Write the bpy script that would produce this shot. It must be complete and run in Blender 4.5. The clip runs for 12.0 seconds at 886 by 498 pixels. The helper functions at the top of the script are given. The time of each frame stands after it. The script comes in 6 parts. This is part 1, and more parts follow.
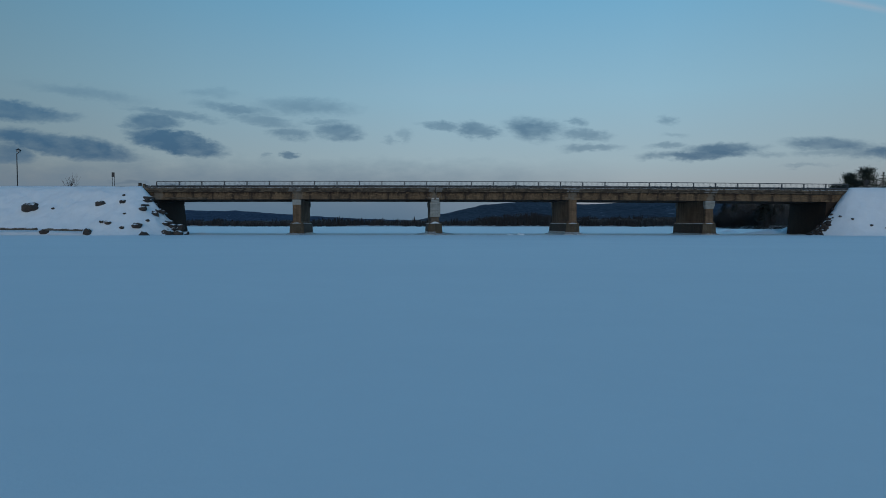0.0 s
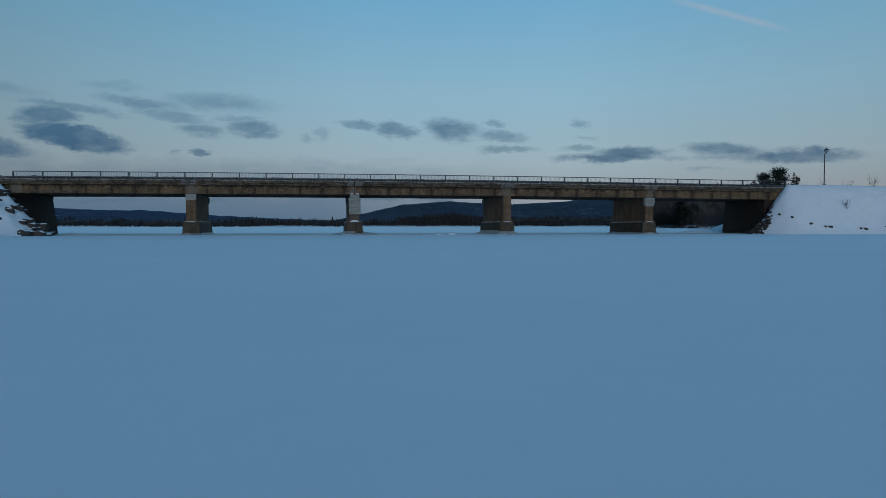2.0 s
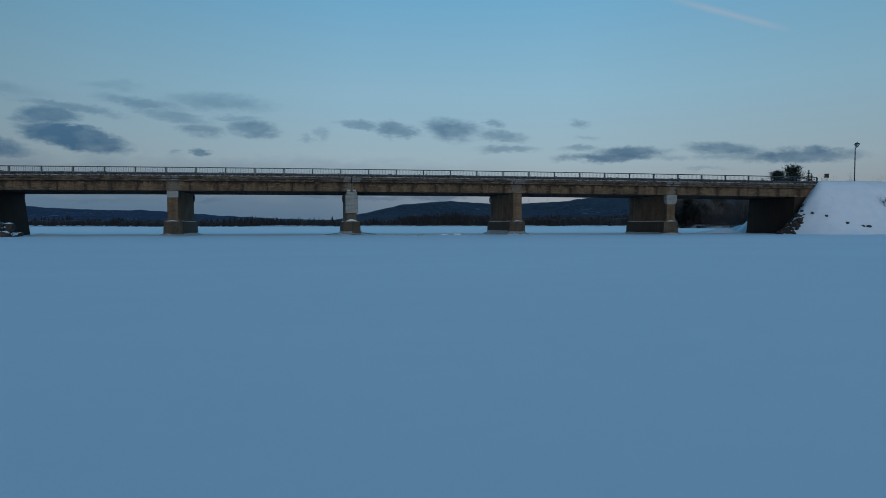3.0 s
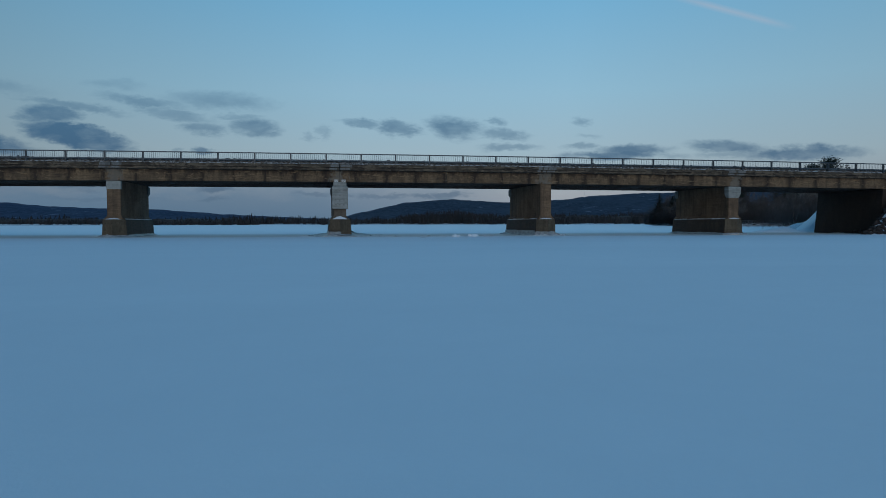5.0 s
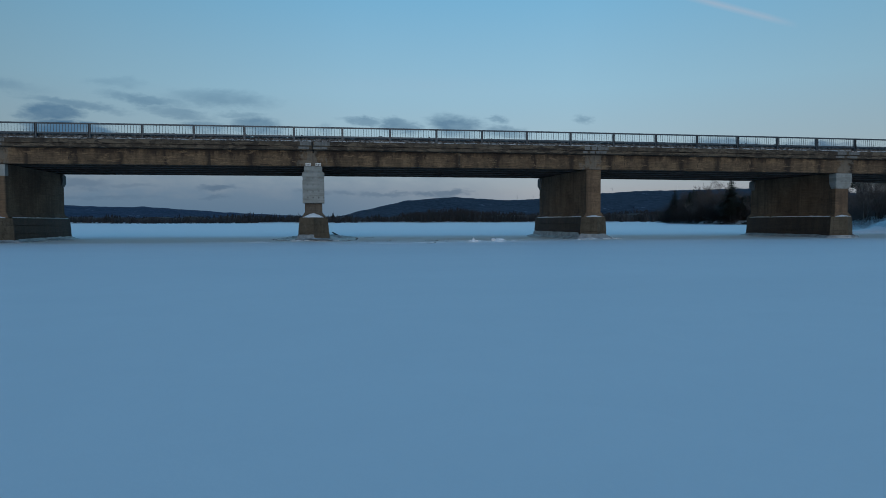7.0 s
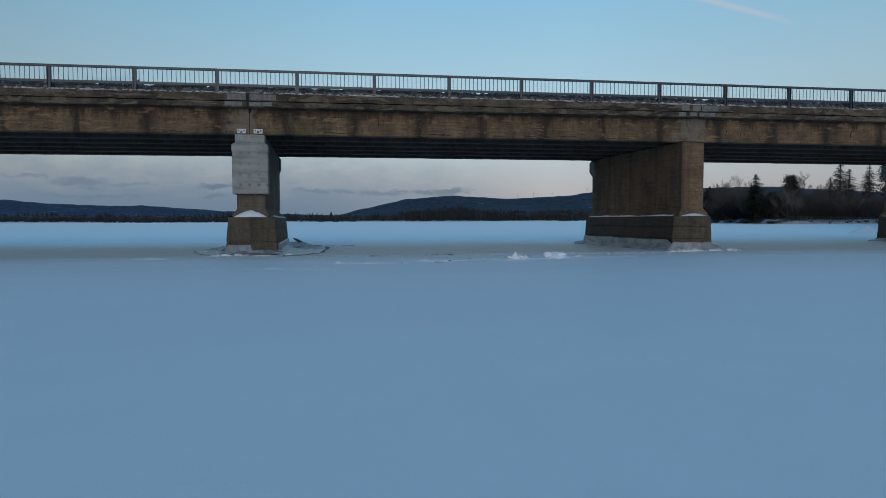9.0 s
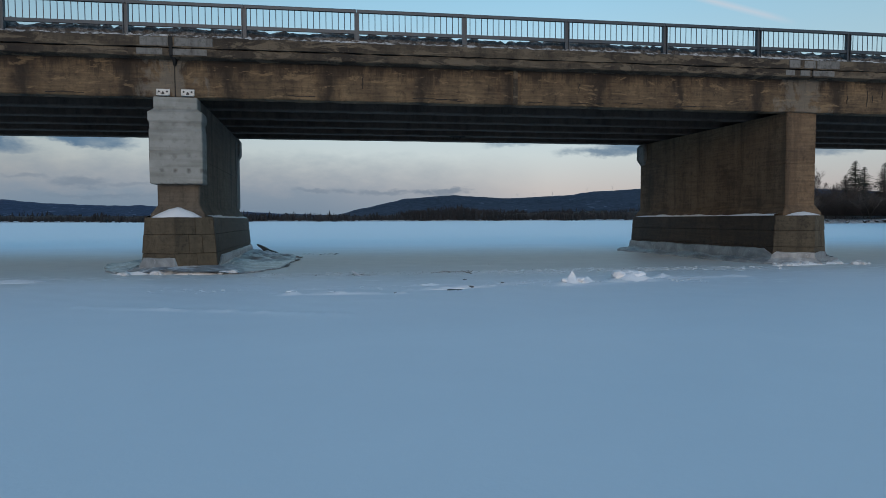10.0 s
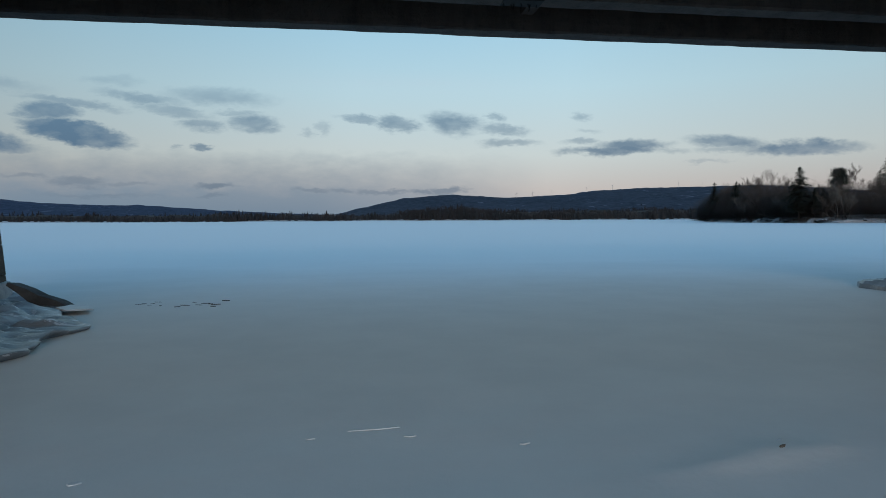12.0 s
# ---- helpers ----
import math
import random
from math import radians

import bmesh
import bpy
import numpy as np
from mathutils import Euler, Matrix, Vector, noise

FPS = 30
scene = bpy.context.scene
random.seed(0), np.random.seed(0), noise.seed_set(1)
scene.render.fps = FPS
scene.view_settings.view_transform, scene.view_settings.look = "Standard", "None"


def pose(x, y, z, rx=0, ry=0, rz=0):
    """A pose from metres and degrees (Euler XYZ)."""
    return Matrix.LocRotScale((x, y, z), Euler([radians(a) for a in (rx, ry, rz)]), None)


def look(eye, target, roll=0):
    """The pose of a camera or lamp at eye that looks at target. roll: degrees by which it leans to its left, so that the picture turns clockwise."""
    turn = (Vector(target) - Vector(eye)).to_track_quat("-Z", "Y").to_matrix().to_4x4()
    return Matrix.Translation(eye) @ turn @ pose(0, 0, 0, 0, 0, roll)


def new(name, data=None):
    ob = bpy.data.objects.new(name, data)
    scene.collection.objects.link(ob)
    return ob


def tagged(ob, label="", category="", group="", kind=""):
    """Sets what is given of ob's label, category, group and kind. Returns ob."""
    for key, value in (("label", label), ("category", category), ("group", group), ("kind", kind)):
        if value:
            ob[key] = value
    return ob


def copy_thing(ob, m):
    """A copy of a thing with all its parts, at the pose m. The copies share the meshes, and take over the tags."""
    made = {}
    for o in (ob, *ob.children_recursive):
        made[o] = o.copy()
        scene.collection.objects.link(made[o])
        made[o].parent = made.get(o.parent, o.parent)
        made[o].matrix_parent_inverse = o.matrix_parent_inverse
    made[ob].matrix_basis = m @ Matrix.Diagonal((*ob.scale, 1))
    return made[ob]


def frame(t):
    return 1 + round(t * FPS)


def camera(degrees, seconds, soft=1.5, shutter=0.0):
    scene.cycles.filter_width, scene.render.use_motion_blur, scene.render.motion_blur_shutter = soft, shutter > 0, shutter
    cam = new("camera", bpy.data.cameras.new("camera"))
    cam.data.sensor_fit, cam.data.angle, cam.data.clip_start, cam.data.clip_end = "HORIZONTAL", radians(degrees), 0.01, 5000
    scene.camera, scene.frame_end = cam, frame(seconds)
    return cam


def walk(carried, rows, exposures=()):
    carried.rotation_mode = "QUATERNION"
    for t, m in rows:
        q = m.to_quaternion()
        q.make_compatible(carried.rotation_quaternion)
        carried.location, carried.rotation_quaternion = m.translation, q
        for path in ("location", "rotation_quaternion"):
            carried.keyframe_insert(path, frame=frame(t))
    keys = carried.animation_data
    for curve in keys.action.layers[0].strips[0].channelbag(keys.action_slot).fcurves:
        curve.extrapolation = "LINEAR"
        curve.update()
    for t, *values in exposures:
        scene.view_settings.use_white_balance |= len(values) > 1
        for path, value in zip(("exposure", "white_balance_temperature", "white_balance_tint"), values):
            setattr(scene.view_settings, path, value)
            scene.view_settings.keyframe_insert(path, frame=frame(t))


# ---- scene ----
cam = camera(70.7, 12.0, soft=0.6)

PATH = [
    (0, pose(-0.098, -82.859, 1.177, 87.871, -0.046, -0.785)),
    (0.5, pose(-0.228, -81.030, 1.126, 87.878, 0.022, -4.225)),
    (1, pose(-0.278, -78.981, 1.085, 87.859, 0.111, -8.096)),
    (1.5, pose(-0.257, -76.567, 1.053, 87.850, 0.013, -8.128)),
    (2, pose(-0.170, -73.859, 1.030, 87.870, 0.026, -8.169)),
    (2.5, pose(-0.025, -70.933, 1.016, 87.870, 0.038, -8.176)),
    (3, pose(0.170, -67.860, 1.010, 87.854, 0.051, -8.159)),
    (5, pose(1.304, -54.471, 1.056, 87.697, 0.102, -7.973)),
    (5.5, pose(1.641, -50.886, 1.082, 87.647, 0.115, -7.924)),
    (6, pose(1.988, -47.228, 1.112, 87.599, 0.127, -7.881)),
    (6.5, pose(2.339, -43.570, 1.144, 87.552, 0.140, -7.847)),
    (7, pose(2.690, -39.838, 1.179, 87.509, 0.153, -7.824)),
    (9, pose(4.050, -24.986, 1.320, 87.384, 0.204, -7.849)),
    (9.5, pose(4.379, -21.254, 1.350, 87.365, 0.216, -7.879)),
    (10, pose(4.707, -17.523, 1.375, 87.350, 0.229, -7.913)),
    (10.5, pose(5.041, -13.719, 1.394, 87.338, 0.242, -7.948)),
    (11, pose(5.387, -9.914, 1.405, 87.328, 0.254, -7.979)),
    (11.5, pose(5.754, -6.110, 1.408, 87.317, 0.267, -8.000)),
    (12, pose(6.153, -2.42, 1.400, 87.304, 0.280, -8.006)),
]
walk(cam, PATH, [(0, -0.25, 5600, 5), (3, -0.25, 5550, 5), (5.5, -0.14, 5500, 5.5), (7, -0.09, 5600, 6), (9.5, 0.27, 6350, 13), (11, 0.54, 6750, 14), (12, 0.37, 6600, 13)])

# ---- world and light: clear dusk, the sun just gone behind the camera ----
world = bpy.data.worlds.new("dusk_sky")
scene.world = world
world.use_nodes = True
wt = world.node_tree
wt.nodes.clear()


def math_node(tree, op, a, b=None, c=None, clamp=False):
    node = tree.nodes.new("ShaderNodeMath")
    node.operation, node.use_clamp = op, clamp
    for n, v in enumerate((a, b, c)):
        if v is None:
            continue
        if isinstance(v, (int, float)):
            node.inputs[n].default_value = v
        else:
            tree.links.new(v, node.inputs[n])
    return node.outputs[0]


def mix_node(tree, fac, a, b, blend="MIX"):
    node = tree.nodes.new("ShaderNodeMix")
    node.data_type, node.blend_type = "RGBA", blend
    for socket, v in ((node.inputs[0], fac), (node.inputs[6], a), (node.inputs[7], b)):
        if isinstance(v, (int, float)):
            socket.default_value = v
        elif isinstance(v, tuple):
            socket.default_value = (*v[:3], 1)
        else:
            tree.links.new(v, socket)
    return node.outputs[2]


def ramp_node(tree, fac, stops, interpolation="LINEAR"):
    node = tree.nodes.new("ShaderNodeValToRGB")
    node.color_ramp.interpolation = interpolation
    els = node.color_ramp.elements
    while len(els) < len(stops):
        els.new(0.5)
    for el, (at, col) in zip(els, stops):
        el.position = at
        el.color = (*col, 1) if isinstance(col, tuple) else (col, col, col, 1)
    tree.links.new(fac, node.inputs[0])
    return node.outputs[0]


def noise_node(tree, vector, scale, detail=4.0, rough=0.55, distortion=0.0):
    node = tree.nodes.new("ShaderNodeTexNoise")
    node.inputs["Scale"].default_value = scale
    node.inputs["Detail"].default_value = detail
    node.inputs["Roughness"].default_value = rough
    node.inputs["Distortion"].default_value = distortion
    if vector is not None:
        tree.links.new(vector, node.inputs["Vector"])
    return node.outputs["Fac"]


def scaled(tree, vector, x, y, z):
    node = tree.nodes.new("ShaderNodeVectorMath")
    node.operation = "MULTIPLY"
    tree.links.new(vector, node.inputs[0])
    node.inputs[1].default_value = (x, y, z)
    return node.outputs[0]


def build_sky():
    coord = wt.nodes.new("ShaderNodeTexCoord").outputs["Generated"]
    sep = wt.nodes.new("ShaderNodeSeparateXYZ")
    wt.links.new(coord, sep.inputs[0])
    dx, dy, dz = sep.outputs
    up = math_node(wt, "MAXIMUM", dz, 0.0)
    east = ramp_node(wt, up, [(0.0, (0.33, 0.345, 0.375)), (0.045, (0.425, 0.41, 0.395)), (0.10, (0.445, 0.515, 0.515)), (0.20, (0.37, 0.54, 0.605)), (0.36, (0.218, 0.455, 0.615)), (0.7, (0.085, 0.25, 0.43)), (1.0, (0.06, 0.20, 0.38))])
    west = ramp_node(wt, up, [(0.0, (0.55, 0.42, 0.32)), (0.12, (0.50, 0.46, 0.42)), (0.35, (0.22, 0.36, 0.48)), (1.0, (0.06, 0.20, 0.38))])
    behind = math_node(wt, "MULTIPLY_ADD", math_node(wt, "ADD", math_node(wt, "MULTIPLY", dy, 0.8), math_node(wt, "MULTIPLY", dx, 0.36)), -0.9, 0.2, clamp=True)
    base = mix_node(wt, behind, east, west)
    nishita = wt.nodes.new("ShaderNodeTexSky")
    nishita.sky_type, nishita.sun_disc = "NISHITA", False
    nishita.sun_elevation, nishita.sun_rotation = radians(1.0), radians(185)
    nishita.air_density, nishita.dust_density, nishita.ozone_density = 1.0, 0.6, 3.0
    dim = mix_node(wt, 1.0, nishita.outputs[0], (0.1, 0.1, 0.1), "MULTIPLY")
    base = mix_node(wt, 0.12, base, dim)
    # clouds: soft flat banks, each as (sideways, up, half width, half height, slope in degrees, density, softness)
    ahead = math_node(wt, "MAXIMUM", dy, 0.05)
    u, v = math_node(wt, "DIVIDE", dx, ahead), math_node(wt, "DIVIDE", dz, ahead)
    uv = wt.nodes.new("ShaderNodeCombineXYZ")
    wt.links.new(u, uv.inputs[0]), wt.links.new(v, uv.inputs[1])
    wisps = noise_node(wt, scaled(wt, uv.outputs[0], 20, 46, 1), 1.0, 6, 0.55, 0.0)

    def drift(vector, across, upward, sway, lift, detail):
        """The directions stirred by a noise, more sideways than up."""
        stir = wt.nodes.new("ShaderNodeTexNoise")
        stir.inputs["Scale"].default_value, stir.inputs["Detail"].default_value, stir.inputs["Roughness"].default_value = 1.0, detail, 0.6
        wt.links.new(scaled(wt, uv.outputs[0], across, upward, 1), stir.inputs["Vector"])
        centre = wt.nodes.new("ShaderNodeVectorMath")
        centre.operation = "SUBTRACT"
        centre.inputs[1].default_value = (0.5, 0.5, 0.5)
        wt.links.new(stir.outputs["Color"], centre.inputs[0])
        both = wt.nodes.new("ShaderNodeVectorMath")
        both.operation = "ADD"
        wt.links.new(vector, both.inputs[0]), wt.links.new(scaled(wt, centre.outputs[0], sway, lift, 0), both.inputs[1])
        return both.outputs[0]

    stirred = drift(drift(uv.outputs[0], 14, 34, 0.060, 0.024, 4.0), 60, 130, 0.034, 0.013, 6.0)
    banks = [(-0.666, 0.1808, 0.093, 0.0132, -5.5, 0.95, 0.4), (-0.597, 0.1278, 0.124, 0.0177, -9.0, 1, 0.35), (-0.677, 0.1126, 0.044, 0.0151, -5.6, 0.9, 0.5), (-0.453, 0.1629, 0.044, 0.0133, 0.2, 0.85, 0.4), (-0.412, 0.131, 0.074, 0.016, -9.0, 1, 0.3), (-0.42, 0.1763, 0.067, 0.0062, -7.8, 0.6, 0.6)]
    wisp_banks = [(-0.551, 0.2076, 0.085, 0.0079, -8.3, 0.42, 0.8), (-0.363, 0.2092, 0.037, 0.0071, 0.2, 0.32, 0.8), (-0.316, 0.1846, 0.054, 0.0089, -7.2, 0.62, 0.6), (-0.272, 0.1643, 0.05, 0.008, -8.3, 0.55, 0.6), (-0.205, 0.1876, 0.07, 0.0124, -2.1, 0.5, 0.6), (-0.232, 0.1439, 0.03, 0.008, 0.2, 0.6, 0.6), (-0.158, 0.1486, 0.033, 0.0125, -2.7, 0.72, 0.6), (-0.183, 0.1637, 0.032, 0.0045, 0.2, 0.45, 0.7), (-0.236, 0.1118, 0.016, 0.0063, -5.6, 0.75, 0.5), (-0.274, 0.1135, 0.006, 0.0036, 0.1, 0.4, 0.7)]
    middle_banks = [(0.005, 0.1589, 0.036, 0.0054, -5.5, 0.6, 0.6), (0.066, 0.151, 0.03, 0.0098, -5.5, 0.75, 0.5), (0.154, 0.1549, 0.04, 0.0161, -5.5, 0.78, 0.6), (0.234, 0.1461, 0.04, 0.0081, -2.7, 0.62, 0.6), (0.222, 0.1658, 0.016, 0.0063, -5.5, 0.5, 0.6), (0.247, 0.1246, 0.045, 0.0063, 1.8, 0.5, 0.6), (-0.079, 0.1372, 0.009, 0.0054, 0.2, 0.35, 0.8), (-0.051, 0.1427, 0.011, 0.0089, 26.6, 0.32, 0.8), (0.373, 0.1681, 0.018, 0.0063, -8.2, 0.45, 0.7), (0.385, 0.1448, 0.024, 0.0036, 0.2, 0.25, 0.8)]
    east_banks = [(0.418, 0.1126, 0.08, 0.0075, 1.7, 0.9, 0.5), (0.458, 0.1224, 0.062, 0.0094, 3.4, 0.85, 0.5), (0.369, 0.1279, 0.029, 0.0046, 0.7, 0.5, 0.7), (0.529, 0.1156, 0.031, 0.0048, -4.7, 0.4, 0.8), (0.631, 0.1311, 0.069, 0.0115, -3.5, 0.8, 0.6), (0.77, 0.1221, 0.112, 0.0118, 2.2, 0.88, 0.5), (0.637, 0.1167, 0.058, 0.0067, 0.6, 0.5, 0.7), (0.597, 0.0971, 0.04, 0.0029, 2.1, 0.3, 0.8)]
    low_banks = [(-0.41, 0.0589, 0.039, 0.0075, 0.2, 0.62, 0.6), (-0.487, 0.0669, 0.032, 0.0033, -2.8, 0.4, 0.7), (-0.339, 0.0575, 0.035, 0.0034, -2.8, 0.4, 0.8), (-0.212, 0.0544, 0.031, 0.0052, 0.2, 0.8, 0.5), (-0.219, 0.0389, 0.018, 0.0035, 0.0, 0.5, 0.7), (-0.383, 0.0388, 0.076, 0.0034, 0.0, 0.35, 0.8), (-0.072, 0.046, 0.028, 0.0035, -2.8, 0.5, 0.6), (-0.026, 0.047, 0.021, 0.0035, 0.1, 0.5, 0.6), (0.039, 0.0444, 0.04, 0.0036, 0.1, 0.55, 0.6), (0.102, 0.0454, 0.026, 0.0045, 0.1, 0.7, 0.6), (0.148, 0.0464, 0.028, 0.0064, 0.1, 0.75, 0.5)]
    cover, under = None, None
    for cu, cv, ru, rv, slope, strength, soft_edge in banks + wisp_banks + middle_banks + east_banks + low_banks:
        place = wt.nodes.new("ShaderNodeMapping")
        place.vector_type = "TEXTURE"
        place.inputs["Location"].default_value = (cu + 0.004, cv, 0)
        place.inputs["Rotation"].default_value = (0, 0, radians(slope))
        place.inputs["Scale"].default_value = (ru * 1.08, rv * 1.12, 1)
        wt.links.new(stirred, place.inputs["Vector"])
        away = wt.nodes.new("ShaderNodeVectorMath")
        away.operation = "LENGTH"
        wt.links.new(place.outputs[0], away.inputs[0])
        edge = wt.nodes.new("ShaderNodeMapRange")
        edge.interpolation_type = "SMOOTHSTEP"
        wt.links.new(away.outputs["Value"], edge.inputs[0])
        for n, value in enumerate((1 + 0.6 * soft_edge, 1 - 1.05 * soft_edge, 0.0, strength)):
            edge.inputs[n + 1].default_value = value
        body = edge.outputs[0]
        if cv < 0.075:
            under = body if under is None else math_node(wt, "MAXIMUM", under, body)
        else:
            cover = body if cover is None else math_node(wt, "MAXIMUM", cover, body)
    # thinner and thicker folds inside each bank
    folds = ramp_node(wt, wisps, [(0.32, 0.68), (0.60, 1.0)])
    cover = math_node(wt, "MULTIPLY", cover, folds)
    under = math_node(wt, "MULTIPLY", under, folds)
    # a low veil of haze cloud to the north-west, and a thin trail high up
    haze = math_node(wt, "ADD", v, math_node(wt, "MULTIPLY", math_node(wt, "SUBTRACT", wisps, 0.5), 0.05))
    veil = math_node(wt, "MULTIPLY", ramp_node(wt, haze, [(0.0, 1.0), (0.04, 0.95), (0.065, 0.6), (0.11, 0.0)]), ramp_node(wt, math_node(wt, "MULTIPLY_ADD", u, 0.8, 0.55, clamp=True), [(0.0, 1.0), (0.5, 0.9), (0.66, 0.6), (0.80, 0.0)]))
    cover = math_node(wt, "MAXIMUM", cover, veil)
    front = math_node(wt, "GREATER_THAN", dy, 0.06)
    cover = math_node(wt, "MULTIPLY", cover, front)
    shade = ramp_node(wt, up, [(0.0, (0.11, 0.172, 0.235)), (0.055, (0.155, 0.215, 0.27)), (0.10, (0.078, 0.140, 0.208)), (0.16, (0.092, 0.172, 0.250)), (0.25, (0.16, 0.275, 0.36))])
    gloom = ramp_node(wt, math_node(wt, "MULTIPLY_ADD", dx, 0.5, 0.5, clamp=True), [(0.15, 0.60), (0.33, 0.87), (0.5, 1.05), (0.66, 1.09), (0.8, 0.97), (1.0, 0.80)])
    base = mix_node(wt, 1.0, base, gloom, "MULTIPLY")
    sky = mix_node(wt, cover, base, shade)
    sky = mix_node(wt, math_node(wt, "MULTIPLY", under, front), sky, (0.105, 0.15, 0.20))
    along = math_node(wt, "ADD", math_node(wt, "MULTIPLY", math_node(wt, "SUBTRACT", u, 0.65), 0.195), math_node(wt, "SUBTRACT", v, 0.358))
    trail = math_node(wt, "MULTIPLY", math_node(wt, "SUBTRACT", 1.0, math_node(wt, "MULTIPLY", math_node(wt, "ABSOLUTE", along), 120), clamp=True), ramp_node(wt, math_node(wt, "MULTIPLY_ADD", u, 2.0, -0.9, clamp=True), [(0.1, 0.0), (0.3, 0.75), (0.5, 0.65), (0.62, 0.0)]))
    streak = math_node(wt, "MULTIPLY", math_node(wt, "MULTIPLY", ramp_node(wt, v, [(0.19, 0.0), (0.215, 0.3), (0.24, 0.0)]), ramp_node(wt, math_node(wt, "MULTIPLY_ADD", u, 1.0, 0.5, clamp=True), [(0.3, 0.0), (0.6, 0.8), (0.9, 0.0)])), wisps)
    trail = math_node(wt, "MULTIPLY", math_node(wt, "MAXIMUM", trail, streak), front)
    sky = mix_node(wt, trail, sky, (0.42, 0.47, 0.52))
    back = wt.nodes.new("ShaderNodeBackground")
    back.inputs[1].default_value = 1.0
    wt.links.new(sky, back.inputs[0])
    wt.links.new(back.outputs[0], wt.nodes.new("ShaderNodeOutputWorld").inputs[0])


build_sky()
sun = new("sun", bpy.data.lights.new("sun", "SUN"))
sun.data.energy, sun.data.angle, sun.data.color = 0.76, radians(26), (1.0, 0.87, 0.74)
sun.matrix_world = look((-9, -99, 21), (0, 0, 0))


# ---- materials ----
def surface(name, rough=0.8, metal=0.0):
    m = bpy.data.materials.new(name)
    m.use_nodes = True
    tree = m.node_tree
    shader = tree.nodes["Principled BSDF"]
    shader.inputs["Roughness"].default_value, shader.inputs["Metallic"].default_value = rough, metal
    where = tree.nodes.new("ShaderNodeNewGeometry").outputs["Position"]
    return m, tree, shader, where


def bump(tree, shader, height, strength, distance):
    node = tree.nodes.new("ShaderNodeBump")
    node.inputs["Strength"].default_value, node.inputs["Distance"].default_value = strength, distance
    tree.links.new(height, node.inputs["Height"])
    tree.links.new(node.outputs[0], shader.inputs["Normal"])


def concrete(name, light, mid, dark, streaks=0.8, stain=0.7, rough=0.9, lines=0.0, scale=1.0, drips=None, columns=0.0, flakes=0.0, differ=0.0, cracked=0.4, joints=0.0, boards=0.35, bays=0.0, worn=0.57):
    """Weathered concrete: soft blotches, dark runs of damp down the face, board lines, pits and cracks.
    drips: the height from which runs of dirty water come down, and how far."""
    m, tree, shader, where = surface(name, rough)
    big = noise_node(tree, where, 0.6 * scale, 6, 0.66, 0.3)
    small = noise_node(tree, where, 6 * scale, 7, 0.7)
    pits = noise_node(tree, where, 32 * scale, 4, 0.7)
    board = noise_node(tree, scaled(tree, where, 0.9, 0.9, 15), 1.0 * scale, 5, 0.65, 0.2)
    runs = noise_node(tree, scaled(tree, where, 2.2, 2.2, 0.18), 1.0 * scale, 6, 0.68, 0.25)
    tone = math_node(tree, "ADD", math_node(tree, "MULTIPLY", big, 0.75), math_node(tree, "MULTIPLY", board, boards))
    col = mix_node(tree, ramp_node(tree, tone, [(0.245 + 0.5 * boards, 0.0), (0.505 + 0.5 * boards, 1.0)]), mid, light)
    col = mix_node(tree, math_node(tree, "MULTIPLY", ramp_node(tree, runs, [(0.46, 0.0), (0.70, 1.0)]), streaks), col, dark)
    if columns:
        wide = noise_node(tree, scaled(tree, where, 0.75, 0.75, 0.05), 1.0, 3, 0.55, 0.15)
        col = mix_node(tree, math_node(tree, "MULTIPLY", ramp_node(tree, wide, [(0.54, 0.0), (0.63, 1.0)]), columns), col, dark)
    if bays:
        # broad dark runs below the drains along the deck, about every 2.56 m
        at = tree.nodes.new("ShaderNodeSeparateXYZ")
        tree.links.new(where, at.inputs[0])
        swing = math_node(tree, "MULTIPLY_ADD", noise_node(tree, scaled(tree, where, 1.5, 1.5, 0.5), 1.0, 5, 0.65, 0.4), 1.1, -0.55)
        aside = math_node(tree, "ABSOLUTE", math_node(tree, "ADD", math_node(tree, "WRAP", math_node(tree, "SUBTRACT", at.outputs[0], 1.42), 1.28, -1.28), swing))
        col = mix_node(tree, math_node(tree, "MULTIPLY", ramp_node(tree, aside, [(0.05, 1.0), (0.34, 0.0)]), bays), col, dark)
        rust = math_node(tree, "SUBTRACT", 1.0, math_node(tree, "MULTIPLY", math_node(tree, "ABSOLUTE", math_node(tree, "SUBTRACT", aside, 0.32)), 7.0), clamp=True)
        col = mix_node(tree, math_node(tree, "MULTIPLY", math_node(tree, "MULTIPLY", rust, ramp_node(tree, small, [(0.4, 0.0), (0.62, 1.0)])), 0.5 * bays), col, (0.085, 0.042, 0.018))
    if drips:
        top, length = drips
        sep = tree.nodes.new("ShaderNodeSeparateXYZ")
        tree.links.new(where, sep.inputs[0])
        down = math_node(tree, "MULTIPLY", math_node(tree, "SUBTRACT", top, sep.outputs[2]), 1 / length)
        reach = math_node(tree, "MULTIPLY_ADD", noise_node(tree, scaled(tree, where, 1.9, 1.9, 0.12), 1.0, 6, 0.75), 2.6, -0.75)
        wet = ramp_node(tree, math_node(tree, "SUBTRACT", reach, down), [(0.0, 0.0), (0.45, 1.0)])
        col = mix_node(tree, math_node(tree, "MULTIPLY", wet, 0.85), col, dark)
    col = mix_node(tree, math_node(tree, "MULTIPLY", ramp_node(tree, small, [(0.5, 0.0), (0.72, 1.0)]), stain), col, tuple(c * 0.6 for c in dark))
